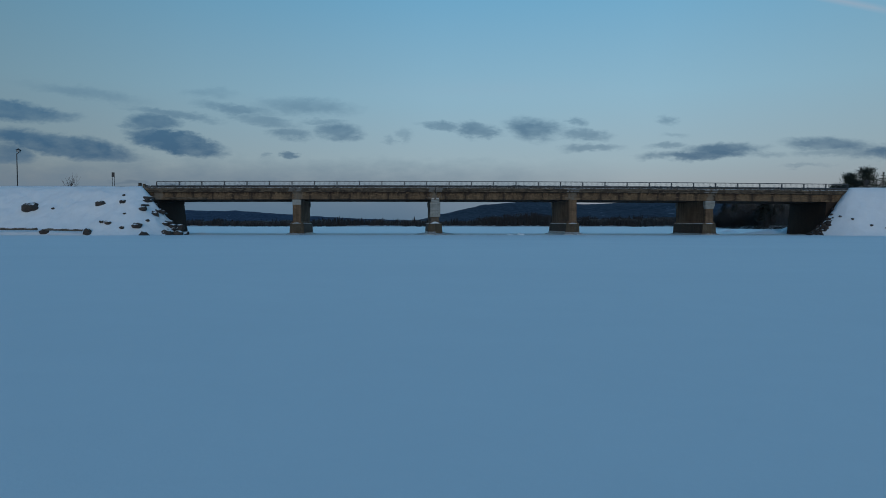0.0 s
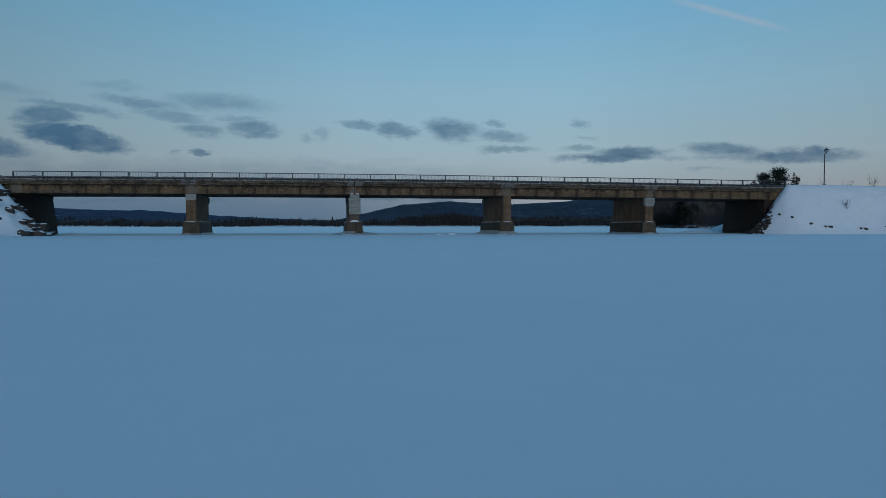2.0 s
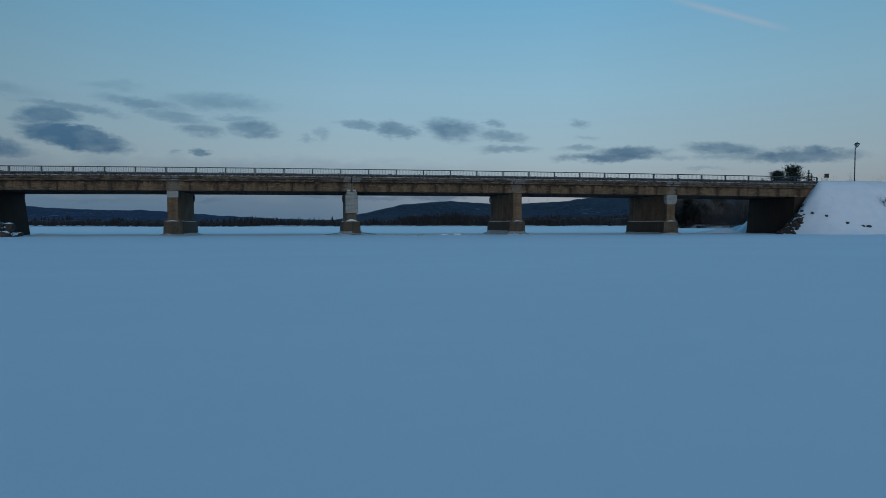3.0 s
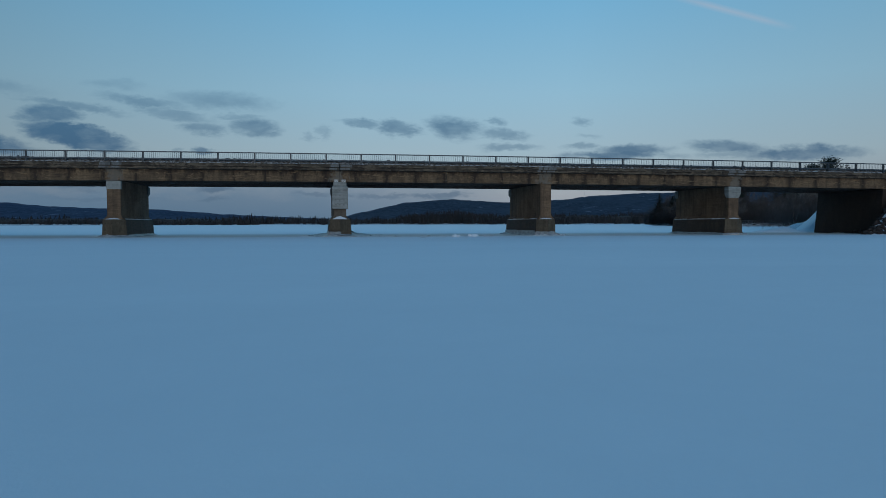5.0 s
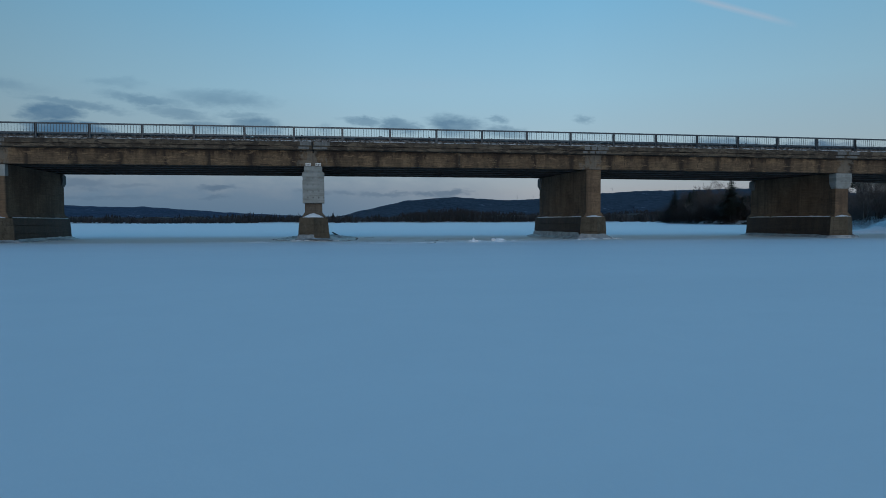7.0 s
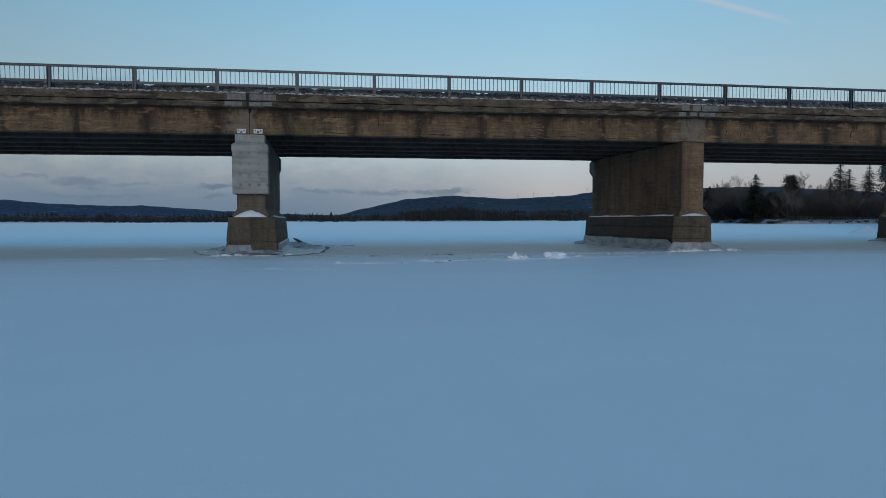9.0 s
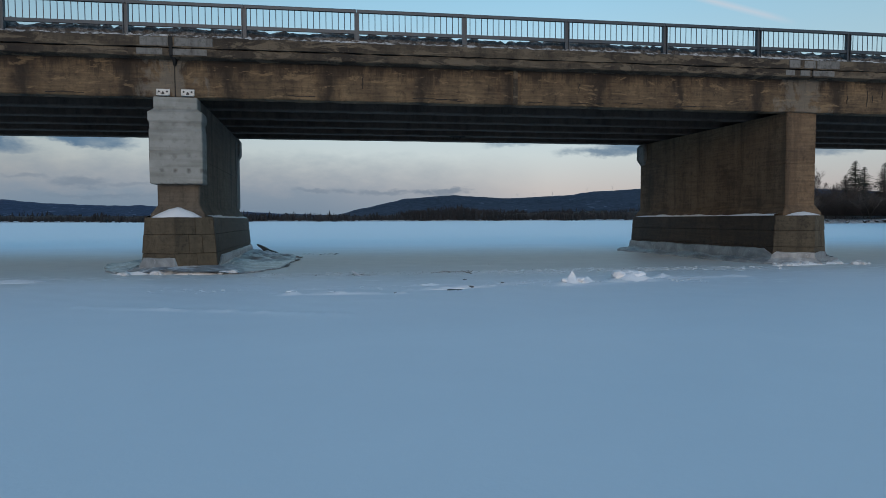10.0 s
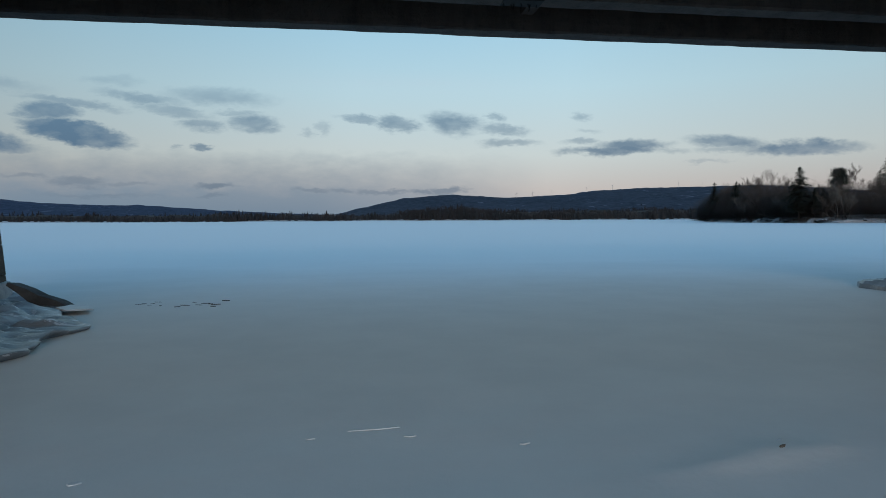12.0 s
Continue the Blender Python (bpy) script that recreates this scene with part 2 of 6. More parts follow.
    if flakes:
        flake = noise_node(tree, scaled(tree, where, 0.9, 0.9, 3.0), 1.6, 6, 0.7, 0.6)
        col = mix_node(tree, math_node(tree, "MULTIPLY", ramp_node(tree, flake, [(worn, 0.0), (worn + 0.05, 1.0)]), flakes), col, tuple(min(1, c * 1.35) for c in light))
    if joints:
        place = tree.nodes.new("ShaderNodeSeparateXYZ")
        tree.links.new(where, place.inputs[0])
        off = math_node(tree, "ABSOLUTE", math_node(tree, "WRAP", place.outputs[0], 9.15, -9.15))
        lime = math_node(tree, "SUBTRACT", math_node(tree, "MULTIPLY_ADD", noise_node(tree, scaled(tree, where, 1.6, 1.6, 0.9), 1.0, 6, 0.7, 0.5), 4.0, -1.35), off)
        col = mix_node(tree, math_node(tree, "MULTIPLY", ramp_node(tree, lime, [(0.0, 0.0), (0.35, 1.0)]), joints), col, (0.165, 0.148, 0.122))
    crack = noise_node(tree, scaled(tree, where, 2.2, 2.2, 0.5), 1.0, 3, 0.6, 1.0)
    col = mix_node(tree, ramp_node(tree, crack, [(0.4955, 0.0), (0.5, cracked), (0.5045, 0.0)]), col, tuple(c * 0.3 for c in dark))
    if differ:
        each = tree.nodes.new("ShaderNodeObjectInfo").outputs["Random"]
        col = mix_node(tree, math_node(tree, "MULTIPLY", each, differ), col, tuple(c * 1.5 for c in light))
    tree.links.new(col, shader.inputs["Base Color"])
    relief = math_node(tree, "ADD", math_node(tree, "ADD", small, math_node(tree, "MULTIPLY", pits, 0.5)), math_node(tree, "MULTIPLY", board, lines))
    bump(tree, shader, relief, 0.6, 0.025)
    return m


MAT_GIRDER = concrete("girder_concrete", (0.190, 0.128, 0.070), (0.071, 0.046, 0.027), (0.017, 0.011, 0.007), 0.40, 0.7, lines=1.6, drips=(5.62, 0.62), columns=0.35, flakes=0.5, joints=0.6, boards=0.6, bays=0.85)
# darker girder concrete for under the deck: the shade there is in its colour
MAT_UNDERDECK = concrete("underdeck_shade_concrete", (0.085, 0.066, 0.055), (0.058, 0.045, 0.038), (0.022, 0.017, 0.014), 0.6, 0.5, lines=0.6)
MAT_EDGE = concrete("edge_concrete", (0.092, 0.071, 0.048), (0.031, 0.022, 0.015), (0.013, 0.009, 0.007), 0.7, 0.75, lines=0.5, columns=0.5, flakes=0.95, worn=0.50)
MAT_PIER = concrete("pier_concrete", (0.195, 0.128, 0.074), (0.094, 0.059, 0.034), (0.030, 0.019, 0.012), 0.65, 0.5, lines=2.2, columns=0.3, boards=0.5)
MAT_GREYPIER = concrete("grey_pier_concrete", (0.145, 0.116, 0.086), (0.074, 0.060, 0.046), (0.024, 0.019, 0.015), 0.65, 0.5, lines=1.8, columns=0.4, boards=0.4)
# near-black because the deck's shade on the abutments is put into the colour
MAT_ABUTMENT = concrete("shaded_abutment_concrete", (0.034, 0.021, 0.013), (0.020, 0.012, 0.008), (0.009, 0.006, 0.004), 0.6, 0.5, lines=1.4, boards=0.6)
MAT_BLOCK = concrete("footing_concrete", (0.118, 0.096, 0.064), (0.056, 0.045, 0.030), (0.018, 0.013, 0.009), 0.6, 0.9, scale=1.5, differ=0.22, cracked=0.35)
# footing sides: damp concrete, with the shade on these faces also in the colour
MAT_DAMP_SHADED = concrete("damp_shaded_footing_concrete", (0.072, 0.047, 0.029), (0.040, 0.026, 0.016), (0.014, 0.009, 0.006), 0.6, 0.7, rough=0.75, boards=0.7, lines=1.2)
MAT_MORTAR = concrete("mortar", (0.050, 0.041, 0.030), (0.032, 0.026, 0.019), (0.014, 0.011, 0.008))
MAT_PATCH = concrete("patch_concrete", (0.190, 0.186, 0.175), (0.137, 0.133, 0.125), (0.040, 0.034, 0.028), 0.85, 0.75, scale=1.6)


def repair_material():
    """Pale cast repair concrete: pour bands and soft rows of form-tie smudges."""
    m, tree, shader, where = surface("repair_concrete", 0.85)
    sep = tree.nodes.new("ShaderNodeSeparateXYZ")
    tree.links.new(where, sep.inputs[0])
    x, z = sep.outputs[0], sep.outputs[2]
    big = noise_node(tree, where, 1.1, 6, 0.65, 0.3)
    small = noise_node(tree, where, 9, 6, 0.7)
    band = noise_node(tree, scaled(tree, where, 0.35, 0.35, 4.2), 1.0, 4, 0.5)
    col = mix_node(tree, ramp_node(tree, big, [(0.35, 0.0), (0.65, 1.0)]), (0.205, 0.21, 0.195), (0.30, 0.305, 0.288))
    col = mix_node(tree, math_node(tree, "MULTIPLY", ramp_node(tree, band, [(0.48, 0.0), (0.60, 1.0)]), 0.55), col, (0.15, 0.15, 0.135))
    wob = math_node(tree, "MULTIPLY_ADD", big, 0.25, -0.12)
    sx = math_node(tree, "COSINE", math_node(tree, "MULTIPLY", math_node(tree, "ADD", x, wob), 2 * math.pi / 0.34))
    sz = math_node(tree, "COSINE", math_node(tree, "MULTIPLY", math_node(tree, "ADD", math_node(tree, "SUBTRACT", z, 2.72), wob), 2 * math.pi / 0.40))
    spot = math_node(tree, "MULTIPLY", math_node(tree, "MAXIMUM", sx, 0.0), math_node(tree, "MAXIMUM", sz, 0.0))
    spot = math_node(tree, "MULTIPLY", ramp_node(tree, spot, [(0.25, 0.0), (0.9, 0.75)]), ramp_node(tree, math_node(tree, "MULTIPLY_ADD", z, 0.5, -1.0, clamp=True), [(0.35, 1.0), (0.65, 0.35)]))
    spot = math_node(tree, "MULTIPLY", spot, ramp_node(tree, small, [(0.3, 0.3), (0.6, 1.0)]))
    col = mix_node(tree, spot, col, (0.06, 0.056, 0.05))
    col = mix_node(tree, math_node(tree, "MULTIPLY", ramp_node(tree, small, [(0.55, 0.0), (0.75, 1.0)]), 0.5), col, (0.11, 0.105, 0.093))
    tree.links.new(col, shader.inputs["Base Color"])
    bump(tree, shader, math_node(tree, "ADD", small, math_node(tree, "MULTIPLY", spot, -2.0)), 0.5, 0.02)
    return m


MAT_REPAIR = repair_material()


def painted(name, col, rough, metal=0.0, wear=(0.1, 0.07, 0.05)):
    m, tree, shader, where = surface(name, rough, metal)
    small = noise_node(tree, where, 6, 5, 0.65)
    c = mix_node(tree, ramp_node(tree, small, [(0.52, 0.0), (0.72, 0.8)]), col, wear)
    tree.links.new(c, shader.inputs["Base Color"])
    bump(tree, shader, small, 0.2, 0.004)
    return m


MAT_STEEL = painted("galvanised_steel", (0.055, 0.067, 0.080), 0.5, 0.4, (0.05, 0.045, 0.042))
MAT_WHITE = painted("white_plate", (0.58, 0.58, 0.56), 0.6)
MAT_BLACK = painted("black_paint", (0.02, 0.02, 0.022), 0.6, 0.0, (0.05, 0.04, 0.035))
MAT_GAP = painted("joint_rubber", (0.012, 0.012, 0.012), 0.9, 0.0, (0.02, 0.018, 0.015))
MAT_LAMPGLASS = painted("lamp_glass", (0.35, 0.37, 0.38), 0.25, 0.0, (0.3, 0.3, 0.3))


def rocky(name, a, b, snow=0.0):
    m, tree, shader, where = surface(name, 0.9)
    n1, n2 = noise_node(tree, where, 1.3, 5, 0.65), noise_node(tree, where, 9, 5, 0.7)
    col = mix_node(tree, ramp_node(tree, n1, [(0.35, 0.0), (0.65, 1.0)]), a, b)
    col = mix_node(tree, math_node(tree, "MULTIPLY", ramp_node(tree, n2, [(0.5, 0.0), (0.7, 1.0)]), 0.5), col, tuple(c * 0.5 for c in a))
    if snow:
        sep = tree.nodes.new("ShaderNodeSeparateXYZ")
        tree.links.new(tree.nodes.new("ShaderNodeNewGeometry").outputs["Normal"], sep.inputs[0])
        lying = math_node(tree, "ADD", sep.outputs[2], math_node(tree, "MULTIPLY", math_node(tree, "SUBTRACT", n1, 0.5), 0.9))
        col = mix_node(tree, ramp_node(tree, lying, [(snow, 0.0), (min(1.0, snow + 0.08), 1.0)]), col, (0.8, 0.8, 0.82))
    tree.links.new(col, shader.inputs["Base Color"])
    bump(tree, shader, math_node(tree, "ADD", n1, n2), 0.6, 0.05)
    return m


MAT_ROCK = rocky("boulder_stone", (0.037, 0.031, 0.028), (0.065, 0.053, 0.045), 0.78)
MAT_RUBBLE = rocky("rubble_stone", (0.026, 0.021, 0.019), (0.060, 0.048, 0.042))
MAT_RIPRAP = rocky("riprap_stone", (0.04, 0.035, 0.033), (0.075, 0.064, 0.058), 0.5)
MAT_DARKICE = rocky("wet_dark_ice", (0.045, 0.05, 0.055), (0.10, 0.105, 0.11))
MAT_DIRT = rocky("frozen_dirt", (0.065, 0.056, 0.046), (0.15, 0.132, 0.110))
MAT_GRIT = rocky("frozen_grit", (0.10, 0.090, 0.075), (0.24, 0.215, 0.185))
MAT_LOG = rocky("weathered_log", (0.08, 0.065, 0.05), (0.14, 0.11, 0.085), 0.75)


def snow_material(name, col=(0.82, 0.83, 0.85), dirt=0.0, grain=14, lumps=1.2, rough=0.75, strength=0.35, grime=(0.13, 0.10, 0.075), spread=(0.42, 0.6)):
    m, tree, shader, where = surface(name, rough)
    n1, n2 = noise_node(tree, where, lumps, 5, 0.6), noise_node(tree, where, grain, 4, 0.6)
    c = mix_node(tree, ramp_node(tree, n1, [(0.3, 0.0), (0.7, 0.7)]), col, tuple(v * 0.9 for v in col))
    if dirt:
        c = mix_node(tree, math_node(tree, "MULTIPLY", ramp_node(tree, noise_node(tree, where, 5, 6, 0.72), [(spread[0], 0.0), (spread[1], 1.0)]), dirt), c, grime)
    tree.links.new(c, shader.inputs["Base Color"])
    bump(tree, shader, math_node(tree, "ADD", n2, math_node(tree, "MULTIPLY", n1, 3)), strength, 0.03)
    return m


MAT_SNOW = snow_material("snow")
MAT_BANKSNOW = snow_material("bank_snow", lumps=0.9, grain=5, strength=0.9)
MAT_DIRTYSNOW = snow_material("ploughed_snow", (0.20, 0.185, 0.17), 1.0, grain=9, strength=1.0, grime=(0.045, 0.035, 0.027), spread=(0.38, 0.52))
MAT_CRUST = snow_material("crusted_snow", (0.50, 0.49, 0.48), 1.0, grain=9, strength=0.9, grime=(0.060, 0.046, 0.035), spread=(0.44, 0.56))


def river_material():
    """Wind-packed snow on the ice; bare grey ice in the strip that the bridge keeps snow off."""
    m, tree, shader, where = surface("river_snow", 0.6)
    sep = tree.nodes.new("ShaderNodeSeparateXYZ")
    tree.links.new(where, sep.inputs[0])
    x, y, z = sep.outputs
    drift = noise_node(tree, scaled(tree, where, 0.05, 0.14, 1), 1.0, 5, 0.55, 0.5)
    fine = noise_node(tree, where, 1.1, 6, 0.6)
    grain = noise_node(tree, where, 16, 4, 0.65)
    snow = mix_node(tree, ramp_node(tree, drift, [(0.35, 0.0), (0.65, 1.0)]), (0.825, 0.83, 0.845), (0.79, 0.797, 0.815))
    mottle = noise_node(tree, scaled(tree, where, 0.8, 0.9, 1), 1.0, 7, 0.75, 0.4)
    snow = mix_node(tree, ramp_node(tree, mottle, [(0.38, 0.0), (0.66, 0.3)]), snow, (0.75, 0.76, 0.78))
    wobble = math_node(tree, "MULTIPLY", math_node(tree, "SUBTRACT", noise_node(tree, scaled(tree, where, 0.22, 0.35, 0.35), 1.0, 6, 0.62), 0.5), 7.0)
    yy = math_node(tree, "ADD", y, wobble)
    # the snow colour turns paler upstream of the bridge
    paler = ramp_node(tree, math_node(tree, "MULTIPLY_ADD", yy, 0.06, -0.42, clamp=True), [(0.0, 0.0), (1.0, 1.0)])
    snow = mix_node(tree, paler, snow, (0.925, 0.93, 0.93))
    ice = mix_node(tree, ramp_node(tree, fine, [(0.35, 0.0), (0.65, 1.0)]), (0.665, 0.672, 0.660), (0.615, 0.624, 0.615))
    near = ramp_node(tree, math_node(tree, "MULTIPLY_ADD", yy, 0.2, 0.75, clamp=True), [(0.0, 0.0), (0.6, 1.0)])
    far = ramp_node(tree, math_node(tree, "MULTIPLY_ADD", yy, -0.11, 1.95, clamp=True), [(0.0, 0.0), (0.45, 0.35), (1.0, 1.0)])
    bare = math_node(tree, "MULTIPLY", near, far)
    speck = ramp_node(tree, noise_node(tree, where, 3.2, 5, 0.75), [(0.62, 0.0), (0.66, 1.0)])
    chips = math_node(tree, "MULTIPLY", speck, ramp_node(tree, math_node(tree, "MULTIPLY_ADD", yy, 0.25, 1.1, clamp=True), [(0.2, 0.0), (0.5, 1.0), (0.8, 0.8), (1.0, 0.0)]))
    bare = math_node(tree, "MULTIPLY", bare, math_node(tree, "SUBTRACT", 1.0, math_node(tree, "MULTIPLY", chips, 0.8)))
    col = mix_node(tree, bare, snow, ice)
    # crisp white flecks of broken crust in front of the deck edge
    fleck = ramp_node(tree, noise_node(tree, scaled(tree, where, 1.7, 6.5, 1), 1.0, 6, 0.68, 0.6), [(0.53, 0.0), (0.585, 1.0)])
    edge_y = math_node(tree, "ADD", y, math_node(tree, "MULTIPLY", wobble, 0.25))
    belt = ramp_node(tree, math_node(tree, "MULTIPLY_ADD", edge_y, 0.125, 1.0, clamp=True), [(0.30, 0.0), (0.40, 0.7), (0.55, 0.5), (0.82, 0.9), (0.95, 0.0)])
    patchy = ramp_node(tree, noise_node(tree, where, 0.55, 4, 0.6), [(0.45, 0.0), (0.6, 1.0)])
    fleck = math_node(tree, "MULTIPLY", fleck, math_node(tree, "MULTIPLY", belt, patchy))
    col = mix_node(tree, fleck, col, (0.93, 0.93, 0.94))
    tree.links.new(col, shader.inputs["Base Color"])
    tree.links.new(math_node(tree, "MULTIPLY_ADD", bare, -0.04, 0.6), shader.inputs["Roughness"])
    bump(tree, shader, math_node(tree, "ADD", math_node(tree, "ADD", grain, math_node(tree, "MULTIPLY", fine, 0.8)), math_node(tree, "MULTIPLY", fleck, 2.0)), 0.25, 0.012)
    shader.inputs["Specular IOR Level"].default_value = 0.9
    return m


MAT_RIVER = river_material()


def ice_material():
    m, tree, shader, where = surface("river_ice", 0.35)
    n1, n2 = noise_node(tree, where, 1.6, 5, 0.6, 0.5), noise_node(tree, where, 8, 5, 0.7)
    c = mix_node(tree, ramp_node(tree, n1, [(0.35, 0.0), (0.62, 1.0)]), (0.15, 0.17, 0.185), (0.33, 0.36, 0.385))
    c = mix_node(tree, ramp_node(tree, n2, [(0.60, 0.0), (0.74, 0.7)]), c, (0.62, 0.65, 0.68))
    tree.links.new(c, shader.inputs["Base Color"])
    bump(tree, shader, math_node(tree, "ADD", n1, n2), 0.5, 0.03)
    return m


MAT_ICE = ice_material()


def sag_ice_material():
    """Bare bluish ice with wet dark hollows and white frosted streaks along the folds."""
    m, tree, shader, where = surface("sagging_ice", 0.32)
    flow = noise_node(tree, scaled(tree, where, 1.1, 0.7, 3.0), 1.0, 5, 0.6, 1.2)
    frost = noise_node(tree, scaled(tree, where, 2.6, 5.0, 5.0), 1.0, 5, 0.65, 0.8)
    c = mix_node(tree, ramp_node(tree, flow, [(0.38, 0.0), (0.62, 1.0)]), (0.12, 0.14, 0.16), (0.28, 0.325, 0.36))
    c = mix_node(tree, ramp_node(tree, frost, [(0.55, 0.0), (0.63, 0.75)]), c, (0.60, 0.66, 0.72))
    tree.links.new(c, shader.inputs["Base Color"])
    bump(tree, shader, math_node(tree, "ADD", flow, frost), 0.35, 0.03)
    return m


MAT_SAGICE = sag_ice_material()
MAT_SHEETICE = snow_material("snowy_sheet_ice", (0.60, 0.63, 0.66), 0.12, grain=9, lumps=2.0, rough=0.4)


def plain(name, a, b, scale, rough=0.9, relief=0.3):
    m, tree, shader, where = surface(name, rough)
    n1 = noise_node(tree, where, scale, 5, 0.65)
    tree.links.new(mix_node(tree, ramp_node(tree, n1, [(0.35, 0.0), (0.65, 1.0)]), a, b), shader.inputs["Base Color"])
    bump(tree, shader, n1, relief, 0.1 / scale)
    return m


MAT_BARK = plain("bark", (0.028, 0.023, 0.02), (0.05, 0.041, 0.036), 2.0)
MAT_BIRCH = plain("pale_bark", (0.20, 0.175, 0.15), (0.09, 0.078, 0.068), 1.5)
MAT_TWIG = plain("twigs", (0.044, 0.035, 0.032), (0.105, 0.086, 0.078), 0.35)
MAT_NEEDLE = plain("spruce_needles", (0.014, 0.021, 0.016), (0.028, 0.038, 0.026), 1.4)
MAT_FARWOOD = plain("far_woods", (0.016, 0.015, 0.015), (0.044, 0.036, 0.033), 0.5)
MAT_FARTREE = plain("far_trees", (0.010, 0.012, 0.014), (0.024, 0.021, 0.022), 0.06)
MAT_LAND = snow_material("snowy_land", (0.74, 0.75, 0.77), 0.35, grain=3, lumps=0.2)


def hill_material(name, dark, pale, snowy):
    """Far woods: dark blue-grey with haze painted in, with darker folds and a few small snowy clearings."""
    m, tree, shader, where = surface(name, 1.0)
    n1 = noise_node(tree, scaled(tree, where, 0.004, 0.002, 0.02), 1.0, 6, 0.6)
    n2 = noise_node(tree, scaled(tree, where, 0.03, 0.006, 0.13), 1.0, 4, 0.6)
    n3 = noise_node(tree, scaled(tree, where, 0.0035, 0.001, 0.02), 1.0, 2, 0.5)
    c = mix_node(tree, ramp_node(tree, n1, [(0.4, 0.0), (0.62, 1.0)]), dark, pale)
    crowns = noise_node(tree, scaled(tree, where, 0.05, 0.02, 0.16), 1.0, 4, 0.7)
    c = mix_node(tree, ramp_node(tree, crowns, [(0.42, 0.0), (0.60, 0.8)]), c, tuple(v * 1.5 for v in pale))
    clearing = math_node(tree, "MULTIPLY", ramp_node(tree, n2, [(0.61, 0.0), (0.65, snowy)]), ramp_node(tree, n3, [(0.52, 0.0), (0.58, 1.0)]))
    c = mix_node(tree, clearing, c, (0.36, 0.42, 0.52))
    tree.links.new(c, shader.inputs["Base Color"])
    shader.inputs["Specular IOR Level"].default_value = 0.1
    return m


# haze goes into the base colours, bluer for the farther hills
MAT_HILL = hill_material("hazy_wooded_hills", (0.018, 0.027, 0.046), (0.034, 0.045, 0.068), 0.3)
MAT_FARHILL = hill_material("hazy_distant_hills", (0.022, 0.036, 0.070), (0.036, 0.052, 0.088), 0.3)


# ---- mesh helpers ----
def link_mesh(name, verts, faces, material, parent=None, label="", smooth=False):
    me = bpy.data.meshes.new(name)
    me.from_pydata([tuple(v) for v in verts], [], faces)
    me.materials.append(material)
    me.update()
    if smooth:
        me.polygons.foreach_set("use_smooth", [True] * len(me.polygons))
    ob = new(name, me)
    ob.parent = parent
    if label:
        tagged(ob, label)
    return ob


def part(name, bm, material, parent=None, label="", smooth=False):
    bmesh.ops.recalc_face_normals(bm, faces=bm.faces)
    me = bpy.data.meshes.new(name)
    bm.to_mesh(me)
    bm.free()
    me.materials.append(material)
    if smooth:
        me.polygons.foreach_set("use_smooth", [True] * len(me.polygons))
    ob = new(name, me)
    ob.parent = parent
    if label:
        tagged(ob, label)
    return ob


def thing(name, label, category, group="", kind="", at=(0, 0, 0)):
    ob = new(name)
    ob.location = at
    return tagged(ob, label, category, group, kind)


def add_box(bm, x0, x1, y0, y1, z0, z1, bevel=0.0):
    made = bmesh.ops.create_cube(bm, size=1)["verts"]
    for v in made:
        v.co = Vector(((x0 + x1) / 2 + v.co.x * (x1 - x0), (y0 + y1) / 2 + v.co.y * (y1 - y0), (z0 + z1) / 2 + v.co.z * (z1 - z0)))
    if bevel:
        edges = {e for v in made for e in v.link_edges}
        bmesh.ops.bevel(bm, geom=list(edges), offset=bevel, segments=1, affect="EDGES")
    return made


def add_prism(bm, ring, z0, z1, ring_top=None):
    """A prism on a plan ring (x, y), to another ring of the same count at the top."""
    low = [bm.verts.new((x, y, z0)) for x, y in ring]
    high = [bm.verts.new((x, y, z1)) for x, y in (ring_top or ring)]
    n = len(ring)
    bm.faces.new(low[::-1]), bm.faces.new(high)
    for i in range(n):
        bm.faces.new((low[i], low[(i + 1) % n], high[(i + 1) % n], high[i]))
    return low, high


def add_loft(bm, levels):
    """One closed body through plan rings [(x, y), ...] at rising heights."""
    rows = [[bm.verts.new((x, y, z)) for x, y in ring] for ring, z in levels]
    n = len(rows[0])
    bm.faces.new(rows[0][::-1]), bm.faces.new(rows[-1])
    for low, high in zip(rows, rows[1:]):
        for i in range(n):
            bm.faces.new((low[i], low[(i + 1) % n], high[(i + 1) % n], high[i]))


def rect(x0, x1, y0, y1, c=0.02):
    """A rectangle in plan with small chamfered corners."""
    return [(x0 + c, y0), (x1 - c, y0), (x1, y0 + c), (x1, y1 - c), (x1 - c, y1), (x0 + c, y1), (x0, y1 - c), (x0, y0 + c)]


def add_tube(bm, a, b, ra, rb, sides=8):
    a, b = Vector(a), Vector(b)
    turn = (b - a).to_track_quat("Z", "Y").to_matrix()
    low, high = [], []
    for i in range(sides):
        d = turn @ Vector((math.cos(2 * math.pi * i / sides), math.sin(2 * math.pi * i / sides), 0))
        low.append(bm.verts.new(a + d * ra)), high.append(bm.verts.new(b + d * rb))
    bm.faces.new(low[::-1]), bm.faces.new(high)
    for i in range(sides):
        bm.faces.new((low[i], low[(i + 1) % sides], high[(i + 1) % sides], high[i]))


